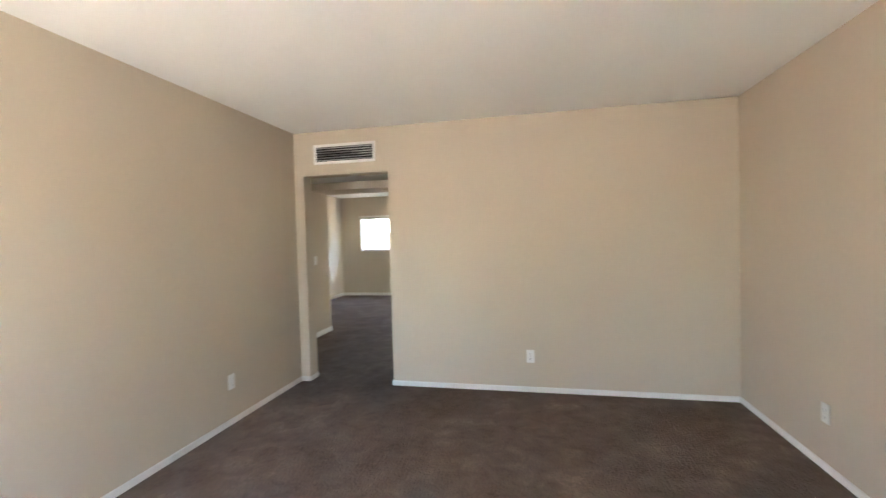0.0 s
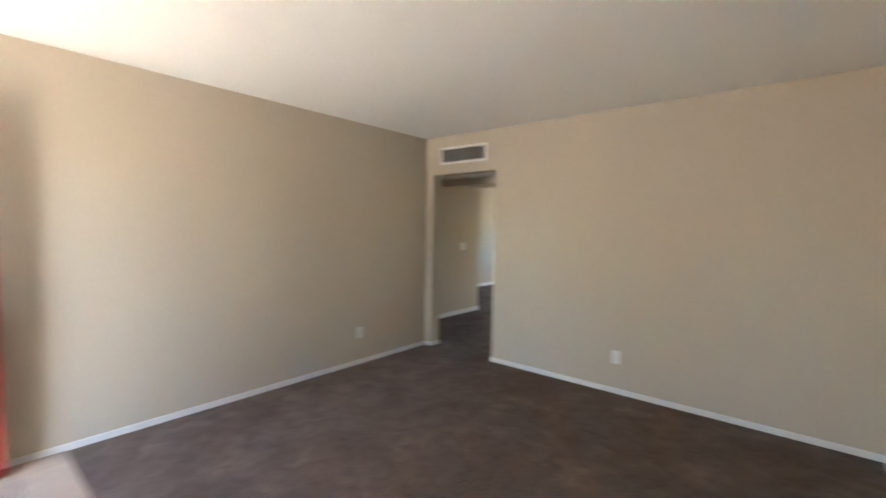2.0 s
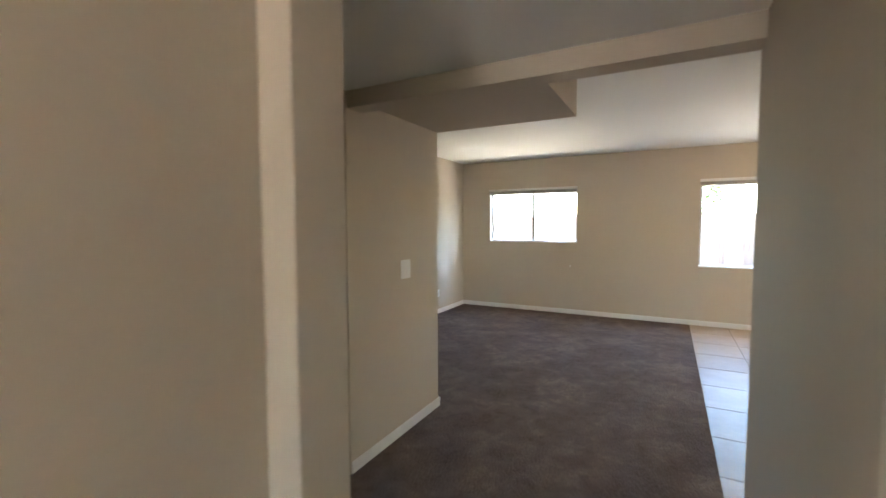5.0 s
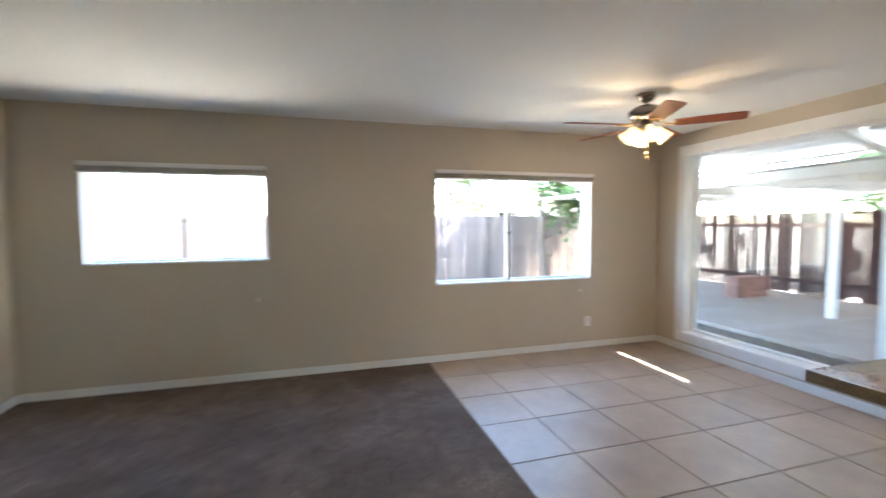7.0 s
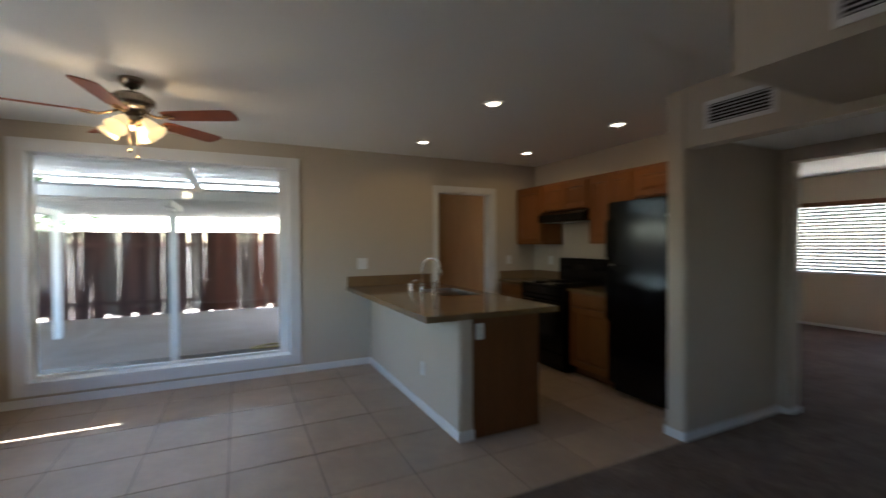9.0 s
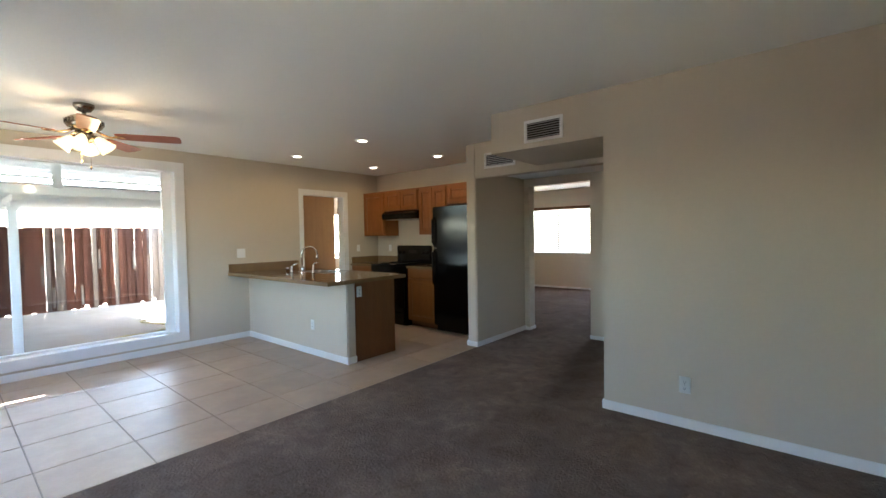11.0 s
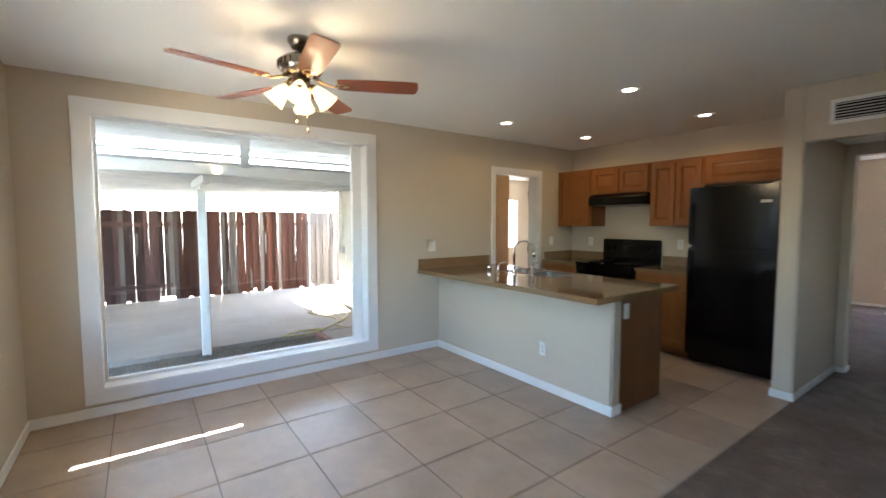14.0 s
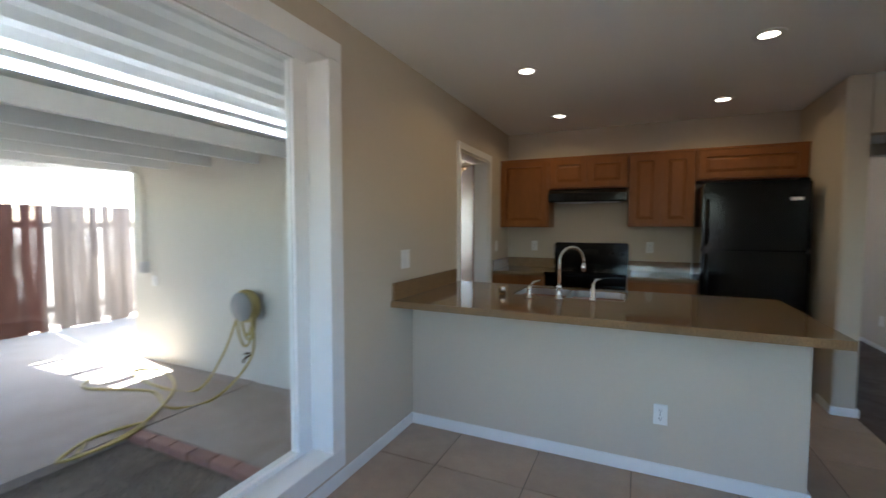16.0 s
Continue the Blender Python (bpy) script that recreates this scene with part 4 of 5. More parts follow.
def ceiling_fan(at, first, lit=True):
    root = thing("ceiling_fan", "five-blade ceiling fan with frosted glass lights", "ceiling fan")
    part("canopy", lathe([(0.068, C), (0.068, C - 0.02), (0.045, C - 0.055), (0.02, C - 0.06)], 24), PEWTER, root)
    part("down_rod", lathe([(0.014, C - 0.055), (0.014, C - 0.10)], 14), PEWTER, root)
    motor = part("motor_housing", lathe([(0.03, C - 0.085), (0.085, C - 0.10), (0.118, C - 0.125), (0.122, C - 0.165), (0.105, C - 0.19), (0.075, C - 0.205), (0.05, C - 0.21)], 32), PEWTER, root)
    for k in range(24):
        a = 2 * math.pi * k / 24
        bm = box(0.119, 0.126, -0.004, 0.004, C - 0.162, C - 0.128, 0.001)
        bmesh.ops.rotate(bm, cent=(0, 0, 0), matrix=Matrix.Rotation(a, 3, "Z"), verts=bm.verts)
        part("cooling_fin", bm, PEWTER, motor)
    zb = C - 0.238
    for k in range(5):
        a = radians(first + 72 * k)
        turn = Matrix.Rotation(a, 4, "Z")
        bm = bmesh.new()
        prof = [(0.20, 0.048), (0.24, 0.058), (0.40, 0.064), (0.56, 0.067), (0.635, 0.066), (0.655, 0.052), (0.66, 0.0)]
        edge = [(r, w) for r, w in prof] + [(r, -w) for r, w in reversed(prof[:-1])]
        lo = [bm.verts.new((r, w, -0.003)) for r, w in edge]
        hi = [bm.verts.new((r, w, 0.003)) for r, w in edge]
        n = len(edge)
        for q in range(n):
            bm.faces.new((lo[q], lo[(q + 1) % n], hi[(q + 1) % n], hi[q]))
        bm.faces.new(hi)
        bm.faces.new(lo[::-1])
        bmesh.ops.recalc_face_normals(bm, faces=bm.faces)
        bmesh.ops.transform(bm, matrix=Matrix.Translation((0, 0, zb)) @ turn @ Matrix.Rotation(radians(-11), 4, "X"), verts=bm.verts)
        blade = part("blade", bm, BLADE, root, "reddish brown wooden blade")
        bm = bmesh.new()
        add_tube(bm, [(0.07, 0, 0.034), (0.12, 0.012, 0.006), (0.17, 0.008, -0.010), (0.22, 0, -0.006)], [0.011, 0.008, 0.008, 0.008], 8)
        add_tube(bm, [(0.19 + 0.036 * math.cos(t) + 0.035, 0.026 * math.sin(t), -0.006) for t in (2 * math.pi * q / 14 for q in range(15))], 0.005, 6, False)
        bmesh.ops.transform(bm, matrix=Matrix.Translation((0, 0, zb)) @ turn, verts=bm.verts)
        part("blade_arm", bm, BRASS, blade)
    kit = part("light_kit", lathe([(0.05, C - 0.21), (0.048, C - 0.235), (0.062, C - 0.25), (0.058, C - 0.285), (0.03, C - 0.305), (0.012, C - 0.325), (0, C - 0.328)], 24), PEWTER, root)
    for k in range(4):
        a = radians(157 + 90 * k)
        m = Matrix.Rotation(a, 4, "Z")
        bm = lathe([(0.022, 0.0), (0.026, -0.012), (0.036, -0.035), (0.044, -0.065), (0.052, -0.095), (0.063, -0.115), (0.060, -0.113), (0.048, -0.09), (0.038, -0.06), (0.030, -0.03), (0.018, -0.006)], 20)
        bmesh.ops.transform(bm, matrix=m @ Matrix.Translation((0.075, 0, C - 0.262)) @ Matrix.Rotation(radians(-42), 4, "Y"), verts=bm.verts)
        part("shade", bm, BULB if lit else PLASTIC, kit, "glowing frosted glass bell shade")
        bm = tube([(0.045, 0, C - 0.262), (0.062, 0, C - 0.255), (0.08, 0, C - 0.266)], [0.012, 0.016, 0.021], 12)
        bmesh.ops.transform(bm, matrix=m, verts=bm.verts)
        part("shade_holder", bm, PEWTER, kit)
    for x, y, L in ((0.03, 0.02, 0.13), (-0.01, -0.03, 0.18)):
        chain = part("pull_chain", tube([(x, y, C - 0.30), (x, y, C - 0.31 - L)], 0.0016, 6), BRASS, kit)
        part("chain_pull", lathe([(0.002, 0.012), (0.008, 0.004), (0.009, -0.004), (0.004, -0.014), (0, -0.016)], 12, "z", (x, y, C - 0.32 - L)), BRASS, chain)
    root.matrix_world = pose(at[0], at[1], 0)
    return root


ceiling_fan((2.425, 4.695), -116)
glow = new("fan_lamp", bpy.data.lights.new("fan_lamp", "POINT"))
glow.data.energy, glow.data.color, glow.data.shadow_soft_size = FAN_W, (1.0, 0.72, 0.42), 0.055
glow.matrix_world = pose(2.425, 4.695, C - 0.40)
ceiling_fan((4.95, -0.9), 20)
glow = new("side_fan_lamp", bpy.data.lights.new("side_fan_lamp", "POINT"))
glow.data.energy, glow.data.color, glow.data.shadow_soft_size = 1.2, (1.0, 0.72, 0.42), 0.04
glow.matrix_world = pose(4.95, -0.9, C - 0.40)

# ---- patio and garden ----
structure("patio", box(5.78, 10.4, -3, 14, G - 0.1, G + 0.06), CONCRETE, "stained grey concrete patio slab")
structure("patio_corner", box(FX1 + 0.16, 5.78, RY1 + 0.13, 3.43, G - 0.1, G + 0.05), CONCRETE, "stained grey concrete strip")
edging = tagged(new("patio_edging"), "row of red edging bricks", kind="structure")
bm_brick = mesh_of("brick", box(-0.1, 0.1, -0.045, 0.045, 0, 0.06, 0.006), BRICK)
for k in range(7):
    b = new("brick", bm_brick)
    b.parent = edging
    b.matrix_world = pose(4.62 + k * 0.205, 3.485 + random.uniform(-0.01, 0.01), G, 0, 0, random.uniform(-3, 3))

# gravel bed under the window
verts, faces = [], []
rng = random.Random(5)
for k in range(15000):
    x, y, r = rng.uniform(FX1 + 0.17, 5.77), rng.uniform(3.55, 8.5), rng.choice((0.008, 0.011, 0.015, 0.021)) * rng.uniform(0.7, 1.3)
    if x > 5.5 and rng.random() < (x - 5.5) * 2.0:
        continue
    i = len(verts)
    zc = G + r * 0.3
    verts += [(x + r * rng.uniform(0.6, 1.2), y, zc), (x, y + r * rng.uniform(0.6, 1.2), zc), (x - r * rng.uniform(0.6, 1.2), y, zc), (x, y - r * rng.uniform(0.6, 1.2), zc), (x, y, zc + r * 0.8)]
    faces += [(i, i + 1, i + 4), (i + 1, i + 2, i + 4), (i + 2, i + 3, i + 4), (i + 3, i, i + 4)]
me = bpy.data.meshes.new("gravel")
me.from_pydata(verts, [], faces)
me.materials.append(GRAVEL)
tagged(new("gravel", me), "grey gravel and dirt bed below the window", "gravel", kind="stuff")
structure("gravel_bed", box(FX1 + 0.15, 5.78, 3.43, 9.0, G - 0.05, G + 0.003), GRAVEL, "dark dirt bed below the window")

# patio cover: corrugated sheets on beams along the house
cover = thing("patio_cover", "white painted patio cover with corrugated sheets", "patio cover")


def corrugated(x0, x1, y0, y1, za, zb, pitch=0.075, amp=0.012):
    """Ribs run along y; the sheet falls from za at x0 to zb at x1."""
    bm = bmesh.new()
    n = int((x1 - x0) / pitch * 4)
    rows = []
    for i in range(n + 1):
        x = x0 + (x1 - x0) * i / n
        z = za + (zb - za) * i / n + amp * (1, 0.2, -1, 0.2)[i % 4]
        rows.append([bm.verts.new((x, y0, z)), bm.verts.new((x, y1, z)), bm.verts.new((x, y1, z + 0.004)), bm.verts.new((x, y0, z + 0.004))])
    for a, b in zip(rows, rows[1:]):
        bm.faces.new((a[0], b[0], b[1], a[1]))
        bm.faces.new((a[3], a[2], b[2], b[3]))
        bm.faces.new((a[0], a[3], b[3], b[0]))
        bm.faces.new((a[1], b[1], b[2], a[2]))
    bmesh.ops.recalc_face_normals(bm, faces=bm.faces)
    return bm


part("roof_sheet", corrugated(5.02, 11.0, 2.72, 11.5, 2.045, 2.115), ROOF_METAL, cover, "weathered grey corrugated roof sheet")
part("roof_sheet", corrugated(5.02, 8.75, RY1 + 0.10, 2.724, 2.045, 2.09), ROOF_METAL, cover)
# extra sheet past the corner, added to block stray sun on the patio
part("roof_sheet", corrugated(7.66, 8.75, 1.3, RY1 + 0.104, 2.077, 2.09), ROOF_METAL, cover)
for x, h in ((5.06, 0.115), (5.66, 0.10), (6.3, 0.10), (6.95, 0.10), (7.6, 0.10), (8.25, 0.10), (8.9, 0.10), (9.5, 0.10), (10.2, 0.10)):
    z1 = 2.045 + (x - 5.02) * 0.0117 - 0.014
    part("beam", box(x - 0.022, x + 0.022, RY1 + 0.15, 9.5, z1 - h, z1, 0.004), PATIO_WHITE, cover)
for y in (4.86, 6.7, 8.4):
    part("cross_beam", box(5.1, 8.0 if y > 5 else 6.3, y - 0.045, y + 0.045, 1.85, 1.935, 0.004), PATIO_WHITE, cover)
for x, y in ((5.69, 4.86), (7.9, 6.7), (5.69, 8.4)):
    post = part("post", box(x - 0.045, x + 0.045, y - 0.045, y + 0.045, G + 0.0, 1.85, 0.006), PATIO_WHITE, cover, "white painted wooden post")
    part("post_bracket", box(x - 0.17, x + 0.17, y - 0.03, y + 0.03, 1.80, 1.85, 0.006), PATIO_WHITE, post)
a, b = Vector((4.14, 4.66, 2.335)), Vector((5.05, 4.50, 2.03))
bm = box(-0.02, 0.02, -0.045, 0.045, 0, (b - a).length, 0.004)
bmesh.ops.transform(bm, matrix=Matrix.Translation(a) @ (b - a).to_track_quat("Z", "X").to_matrix().to_4x4(), verts=bm.verts)
part("brace", bm, PATIO_WHITE, cover)

eave = thing("house_eave", "white corrugated eave along the house wall", "eave")
part("eave_sheet", corrugated(FX1 + 0.15, 5.06, 4.575, 9.5, 2.43, 2.155, 0.14, 0.006), PATIO_WHITE, eave)
part("eave_sheet", corrugated(FX1 + 0.15, 5.14, RY1 + 0.14, 4.585, 2.43, 2.155, 0.14, 0.006), PATIO_WHITE, eave)
for x in (4.12, 5.03):
    part("batten", box(x - 0.018, x + 0.018, RY1 + 0.15, 9.5, 2.412 - (x - 4.05) * 0.272 - 0.035, 2.412 - (x - 4.05) * 0.272, 0.003), PATIO_WHITE, eave)

# fences


def fence(name, x0, y0, x1, y1, label, seed, spans, gaps, lengths, front_rail=(), wide=0.05):
    """Upright boards of uneven length on two rails; spans: (from here on along the fence, paint)."""
    root = thing(name, label, "fence")
    r = random.Random(seed)
    d = Vector((x1 - x0, y1 - y0, 0))
    L = d.length
    d.normalize()
    ang = math.degrees(math.atan2(d.y, d.x))
    shapes = {mat: [mesh_of("board", box(-wide, wide, -0.009, 0.009, 1.83 - h, 1.83, 0.005), mat) for h in lengths] for _, mat in spans}
    # short pale strips, added to imitate sunlit slits between the boards
    strip = mesh_of("batten", box(-0.022, 0.022, -0.029, -0.011, 0, 0.42, 0.003), spans[-1][1])
    s, back = 0.07, False
    while s < L:
        back = not back
        if back and len(spans) > 1 and r.random() < 0.3:
            b = new("batten", strip)
            b.parent = root
            b.matrix_world = pose(x0 + d.x * s, y0 + d.y * s, G + r.uniform(0.12, 1.2), 0, r.uniform(-0.8, 0.8), ang)
        mat = [m for a, m in spans if s >= a][-1]
        b = new("board", r.choice(shapes[spans[-1][1] if r.random() < 0.14 else mat]))
        b.parent = root
        off = 0.019 if back else 0.0
        b.matrix_world = pose(x0 + d.x * s - d.y * off, y0 + d.y * s + d.x * off, G + r.uniform(-0.012, 0.012), 0, r.uniform(-0.3, 0.3), ang)
        s += wide * 2 + r.choice(gaps)
    for a, b in zip([a for a, _ in spans], [a for a, _ in spans[1:]] + [L]):
        mat = [m for q, m in spans if q <= a][-1]
        for z in (0.16, 1.36):
            off = (-0.05, -0.01) if a in front_rail else (0.03, 0.07)
            ob = part("rail", box(a, b, off[0], off[1], z, z + 0.085, 0.004), mat, root)
            ob.matrix_world = pose(x0, y0, G + 0.15, 0, 0, ang)
    q = 0.0
    while q < L:
        ob = part("post", box(-0.045, 0.045, 0.05, 0.14, -0.05, 1.62, 0.004), spans[0][1], root)
        ob.matrix_world = pose(x0 + d.x * q, y0 + d.y * q, G, 0, 0, ang)
        q += 2.4
    return root


# the boards run from north to south: greying, red, silvered
fence("garden_fence", 9.95, 12.6, 9.95, -1.5, "weathered reddish brown board fence with narrow gaps", 3, [(0.0, FENCE_OLD), (7.65, FENCE), (10.3, FENCE_GREY)],
      (-0.008, -0.006, -0.006, -0.004, -0.002, 0.003), (1.80, 1.79, 1.78, 1.77, 1.80, 1.75, 1.78, 1.70), (0.0,), 0.041)
# north fence; its pale colour stands in for bright sun
fence("garden_fence", -8.0, 12.6, 9.9, 12.6, "brown wooden board fence, coloured paler for the sunlight on it", 4, [(0.0, FENCE_SUNLIT)], (-0.004, -0.003, -0.002, 0.001), (1.80, 1.79, 1.78), (), 0.068)

# hose reel and hose on the side room's wall
WY = RY1 + 0.13
reel = thing("hose_reel", "round wall-mounted hose reel with yellow hose", "hose reel")
part("wall_bracket", box(5.66, 5.82, WY, WY + 0.05, 0.5, 0.74, 0.006), STEEL, reel)
part("drum", lathe([(0.02, 0), (0.13, 0.005), (0.13, 0.02), (0.085, 0.03), (0.085, 0.12), (0.13, 0.13), (0.13, 0.145), (0.03, 0.15), (0, 0.152)], 28, "y", (5.74, WY + 0.04, 0.64)), GREY_METAL, reel)
bm = bmesh.new()
for k in range(8):
    r = 0.10 + 0.02 * (k % 3)
    add_tube(bm, [(5.74 + r * math.cos(a), WY + 0.075 + 0.0115 * k, 0.64 + r * math.sin(a)) for a in (2 * math.pi * q / 28 for q in range(29))], 0.011, 8, False)
part("wound_hose", bm, YELLOW, reel)
for k, (w, drop) in enumerate(((0.09, 0.26), (0.07, 0.21), (0.105, 0.31))):
    part("slack_loop", tube([(5.74 + w * math.cos(a), WY + 0.10 + 0.02 * k, 0.58 + (0.06 if math.sin(a) > 0 else drop) * math.sin(a)) for a in (2 * math.pi * q / 28 for q in range(29))], 0.011, 8), YELLOW, reel)


def smooth_path(pts, n=10):
    out = []
    P = [Vector(p) for p in (pts[0], *pts, pts[-1])]
    for i in range(1, len(P) - 2):
        for k in range(n):
            t = k / n
            a, b, c, d = P[i - 1:i + 3]
            out.append(0.5 * ((2 * b) + (c - a) * t + (2 * a - 5 * b + 4 * c - d) * t * t + (3 * b - a - 3 * c + d) * t ** 3))
    out.append(P[-1])
    return out


hz = G + 0.072
hose = thing("garden_hose", "yellow garden hose lying in loops on the patio", "hose")
part("hose_line", tube(smooth_path([(5.85, WY + 0.12, 0.56), (5.95, WY + 0.2, 0.2), (6.05, WY + 0.4, hz), (6.5, 2.9, hz), (7.1, 2.75, hz), (6.9, 2.6, hz), (6.3, 2.85, hz), (5.85, 3.35, hz), (5.7, 3.75, hz), (5.75, 3.95, hz), (5.9, 3.7, hz), (5.82, 3.4, hz), (5.7, 3.6, hz), (5.72, 3.85, hz), (5.86, 3.75, hz)]), 0.011, 8), YELLOW, hose)
part("hose_line", tube(smooth_path([(5.66, WY + 0.12, 0.55), (5.6, WY + 0.2, 0.2), (5.75, WY + 0.45, hz), (5.9, 3.15, hz), (6.4, 3.0, hz), (7.0, 3.2, hz), (7.25, 3.05, hz)]), 0.011, 8), YELLOW, hose)
jb = thing("junction_box", "grey electrical box with conduit on stucco wall", "box")
part("box_body", box(7.33, 7.43, WY, WY + 0.06, 0.86, 0.98, 0.005), ALU, jb)
part("conduit", tube(smooth_path([(7.38, WY + 0.03, 0.98), (7.38, WY + 0.03, 1.6), (7.38, WY + 0.03, 1.86), (7.46, WY + 0.03, 1.95), (7.56, WY + 0.03, 1.96)], 5), 0.012, 8), STUCCO, jb)
part("cover_plate", box(7.22, 7.30, WY, WY + 0.012, 0.72, 0.83, 0.003), PLASTIC, jb)

bib = thing("hose_bib", "small dark brass garden tap on stucco wall", "tap")
part("tap_pipe", tube([(5.82, WY, 0.14), (5.82, WY + 0.05, 0.14), (5.82, WY + 0.09, 0.14 - 0.02), (5.82, WY + 0.10, 0.14 - 0.05)], 0.012, 8), BRONZE, bib)
part("tap_wheel", lathe([(0.004, 0), (0.03, 0.002), (0.03, 0.010), (0.004, 0.012)], 12, "z", (5.82, WY + 0.055, 0.14 + 0.025)), BRONZE, bib)

# brick stack in the garden
stack = thing("brick_stack", "low stack of red bricks on the patio", "bricks")
for lay in range(7):
    for i in range(4):
        for j in range(3):
            b = new("brick", bm_brick)
            b.parent = stack
            b.matrix_world = pose(8.3 + i * 0.21 + rng.uniform(-0.008, 0.008), 8.6 + j * 0.1 + rng.uniform(-0.005, 0.005), G + 0.06 + lay * 0.061, 0, 0, rng.uniform(-2, 2))

# ---- trees ----


def tree(x, y, h, spread, seed, label, leaves=2600):
    r = random.Random(seed)
    root = thing("tree", label, "tree")
    bm = bmesh.new()
    tips = []

    def limb(p, d, length, rad, depth):
        pts, radii = [p.copy()], [rad]
        for k in range(5):
            d = (d + Vector((r.uniform(-0.22, 0.22), r.uniform(-0.22, 0.22), r.uniform(-0.05, 0.15)))).normalized()
            p = p + d * length / 5
            pts.append(p.copy())
            radii.append(rad * (1 - 0.11 * (k + 1)))
        add_tube(bm, pts, radii, 8 if depth < 2 else 5)
        tips.extend(pts[2:] if depth else [])
        if depth < 3:
            for k in range(3 if depth else 5):
                a = r.uniform(0, 6.28)
                nd = (d * 0.5 + Vector((math.cos(a), math.sin(a), r.uniform(0.1, 0.7)))).normalized()
                limb(pts[r.randint(3, 5)], nd, length * r.uniform(0.55, 0.75) * (spread if depth == 0 else 1), radii[-1] * 0.7, depth + 1)
    limb(Vector((0, 0, -0.1)), Vector((0, 0, 1)), h * 0.42, h * 0.028, 0)
    part("trunk", bm, BARK, root)
    verts, faces = [], []
    for k in range(leaves):
        c = r.choice(tips) + Vector((r.gauss(0, 0.30), r.gauss(0, 0.30), r.gauss(0, 0.22)))
        u = Vector((r.uniform(-1, 1), r.uniform(-1, 1), r.uniform(-0.6, 0.6))).normalized()
        v = u.cross(Vector((r.uniform(-1, 1), r.uniform(-1, 1), r.uniform(-1, 1)))).normalized()
        s = r.uniform(0.06, 0.13)
        i = len(verts)
        verts += [c - u * s, c + v * s * 0.45, c + u * s, c - v * s * 0.45]
        faces.append((i, i + 1, i + 2, i + 3))
    me = bpy.data.meshes.new("crown")
    me.from_pydata(verts, [], faces)
    me.materials.append(LEAF)
    ob = new("crown", me)
    ob.parent = root
    tagged(ob, "sparse green leaves", kind="stuff")
    root.matrix_world = pose(x, y, G)
    return root


tree(5.5, 11.6, 5.2, 1.0, 11, "garden tree with a slim grey trunk", 5200)
tree(0.6, 15.5, 6.0, 1.1, 12, "leafy green tree beyond the fence")
tree(5.8, 17.0, 6.5, 1.1, 13, "broad leafy tree beyond the fence")
tree(14.5, 9.0, 5.0, 1.0, 14, "leafy tree beyond the side fence")
tree(2.4, -13.6, 5.0, 1.1, 15, "leafy tree in the front garden", 5200)
tree(1.0, -16.0, 3.4, 1.2, 17, "low leafy tree across the street", 4200)
tree(-4.5, -17.0, 6.0, 1.1, 16, "leafy tree across the street")

# neighbour's house beyond the garden fence
house = thing("neighbour_house", "low neighbouring house with a shallow roof", "house")
part("wall", box(7, 15.5, 22.0, 29.0, G, 2.6), STUCCO, house)
bm = bmesh.new()
r0 = [bm.verts.new(p) for p in ((6.5, 21.5, 2.55), (16.0, 21.5, 2.55), (16.0, 29.5, 2.55), (6.5, 29.5, 2.55))]
r1 = [bm.verts.new(p) for p in ((9.5, 25.5, 3.7), (13.0, 25.5, 3.7))]
for f in ((r0[0], r0[1], r1[1], r1[0]), (r0[1], r0[2], r1[1]), (r0[2], r0[3], r1[0], r1[1]), (r0[3], r0[0], r1[0]), (r0[3], r0[2], r0[1], r0[0])):
    bm.faces.new(f)
part("roof", bm, BARK, house)
for x in (8.6, 12.4):
    wdw = part("window", box(x, x + 1.3, 21.97, 22.0, 1.0, 2.1), TRIM, house)
    part("pane", box(x + 0.06, x + 1.24, 21.955, 21.97, 1.06, 2.04), BLACK_GLOSS, wdw)

# front garden
structure("pavement", box(-1.2, 2.6, -9.5, LY0 - 0.16, G - 0.1, -0.06), CONCRETE, "pale concrete front walk")
structure("road", box(-60, 60, -26, -19, G - 0.05, G + 0.004), CONCRETE, "pale asphalt street")
gw = thing("garden_wall", "low white block wall at the front garden", "wall")
for row in range(4):
    for k in range(18):
        part("block", box(-3.5 + k * 0.405 + (0.2 if row % 2 else 0), -3.5 + k * 0.405 + (0.2 if row % 2 else 0) + 0.395, -11.2, -11.0, G + row * 0.203, G + row * 0.203 + 0.197, 0.004), STUCCO, gw)

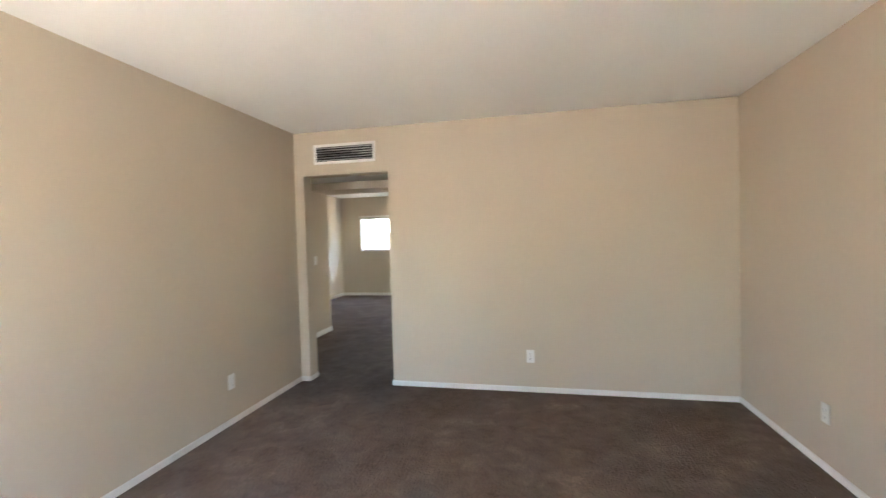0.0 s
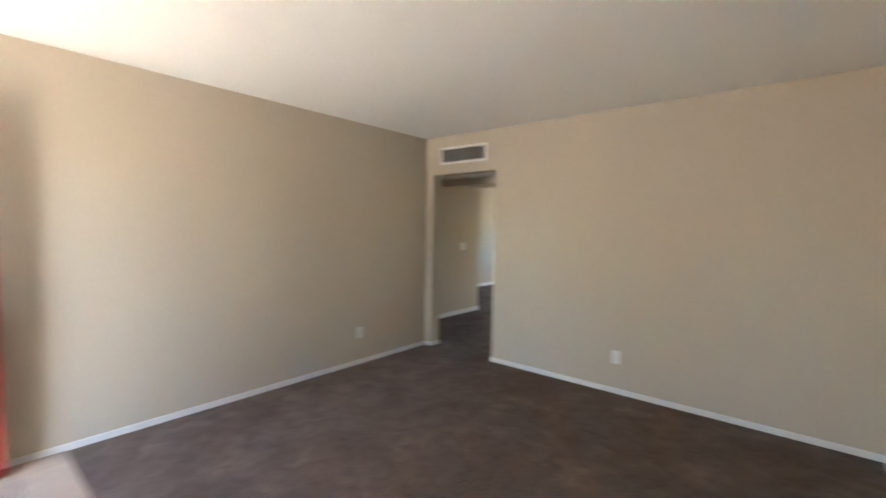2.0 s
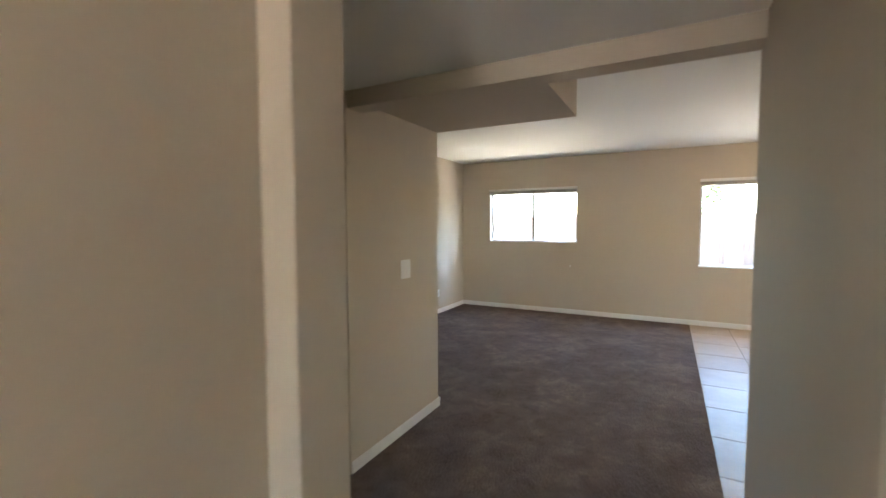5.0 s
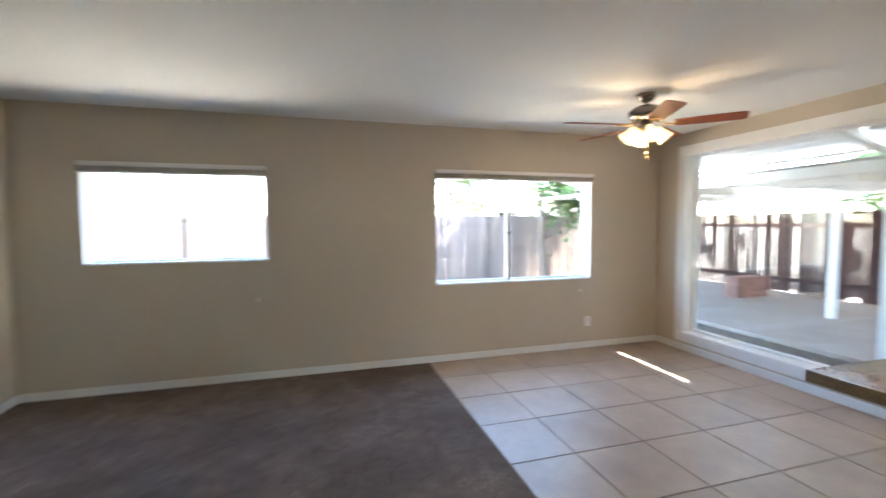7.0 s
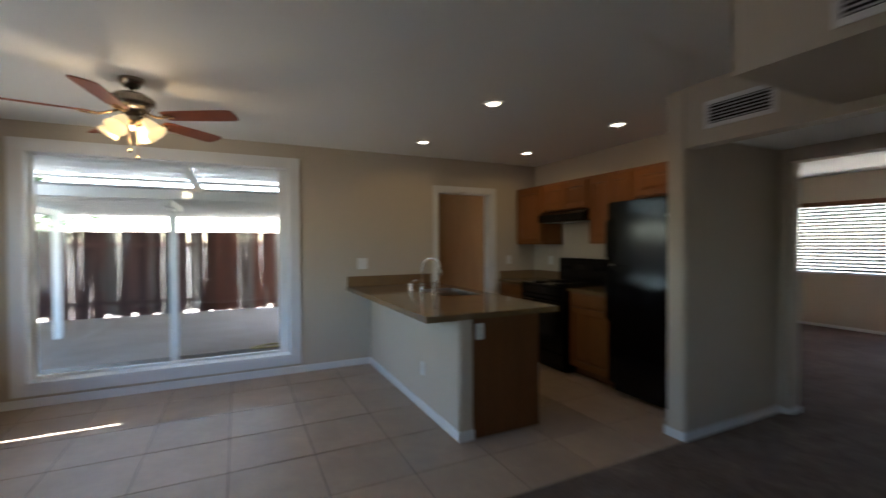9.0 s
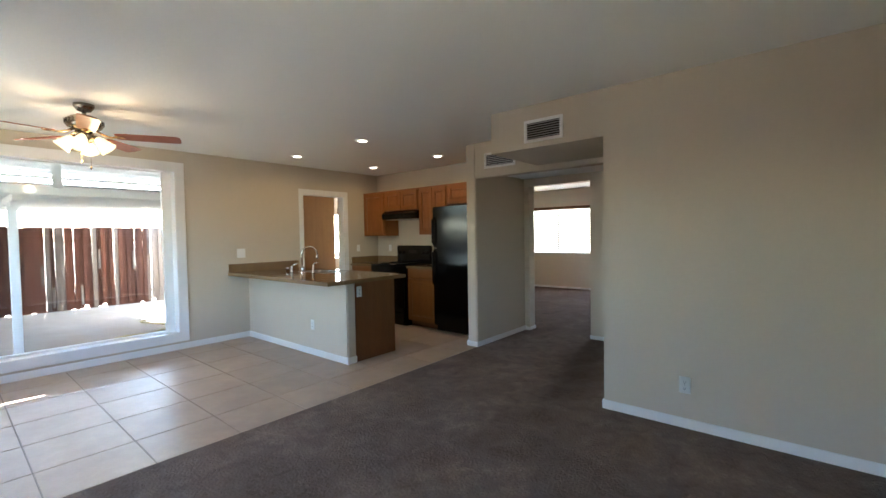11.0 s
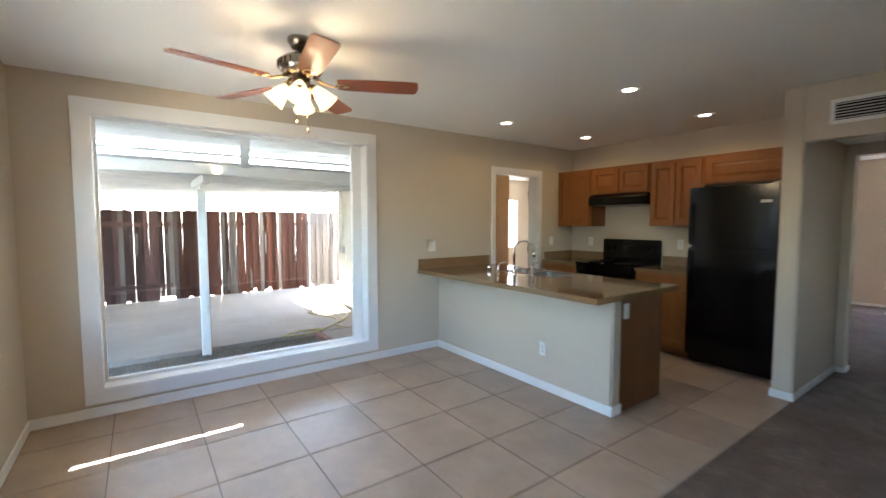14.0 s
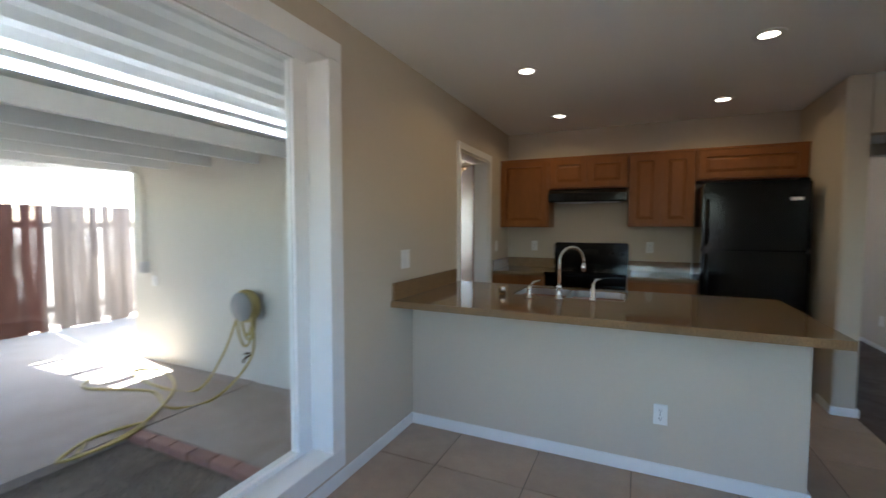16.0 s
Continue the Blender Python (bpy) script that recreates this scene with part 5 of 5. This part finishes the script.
# ---- floor tiles ----
XS = [TX, 1.48, 1.99, 2.495, 3.01, 3.525, FX1]
YS = [KY, 0.60, 1.105, 1.61, 2.12, 2.625, 3.145, 3.655, 4.165, 4.67, 5.17, 5.665, FY1]
tile_floor = structure("floor_tile", box(TX, FX1, KY, FY1, -0.12, -0.006), GROUT, "large square beige ceramic floor tiles")
shared = {}
g = 0.0035
for x0, x1 in zip(XS, XS[1:]):
    for y0, y1 in zip(YS, YS[1:]):
        key = (round(x1 - x0, 3), round(y1 - y0, 3))
        if key not in shared:
            a, b = key[0] / 2 - g, key[1] / 2 - g
            shared[key] = mesh_of("tile", box(-a, a, -b, b, -0.005, 0.0, 0.0015), TILE)
        t = new("tile", shared[key])
        t.parent = tile_floor
        t.matrix_world = Matrix.Translation(((x0 + x1) / 2, (y0 + y1) / 2, 0.0))
entry = structure("floor_entry_tile", box(0.014, 0.98, LY0 + 0.001, -3.51, 0.0005, 0.004), GROUT, "beige ceramic entry tiles with clipped corner")


def tile_piece(pts):
    bm = bmesh.new()
    lo = [bm.verts.new((x, y, 0.001)) for x, y in pts]
    hi = [bm.verts.new((x, y, 0.008)) for x, y in pts]
    n = len(pts)
    for k in range(n):
        bm.faces.new((lo[k], lo[(k + 1) % n], hi[(k + 1) % n], hi[k]))
    bm.faces.new(hi)
    bmesh.ops.recalc_face_normals(bm, faces=bm.faces)
    part("tile", bm, TILE, entry)


for x0, x1 in ((0.015, 0.178), (0.182, 0.678), (0.682, 1.178), (1.182, 1.27)):
    for y0, y1 in ((LY0 + 0.001, -4.002), (-3.998, -3.502), (-3.498, -3.28)):
        if x0 > 0.6 and y1 > -3.4:
            if x0 < 1.0:
                tile_piece([(0.682, -3.498), (0.985, -3.498), (0.757, -3.28), (0.682, -3.28)])
        elif x0 > 1.1 and y1 > -3.6:
            tile_piece([(1.182, -3.998), (1.27, -3.998), (1.27, -3.77), (1.182, -3.69)])
        elif x0 > 0.6 and y1 > -3.6:
            tile_piece([(0.682, -3.998), (1.178, -3.998), (1.178, -3.69), (0.985, -3.502), (0.682, -3.502)])
        else:
            tile_piece([(x0, y0), (x1, y0), (x1, y1), (x0, y1)])
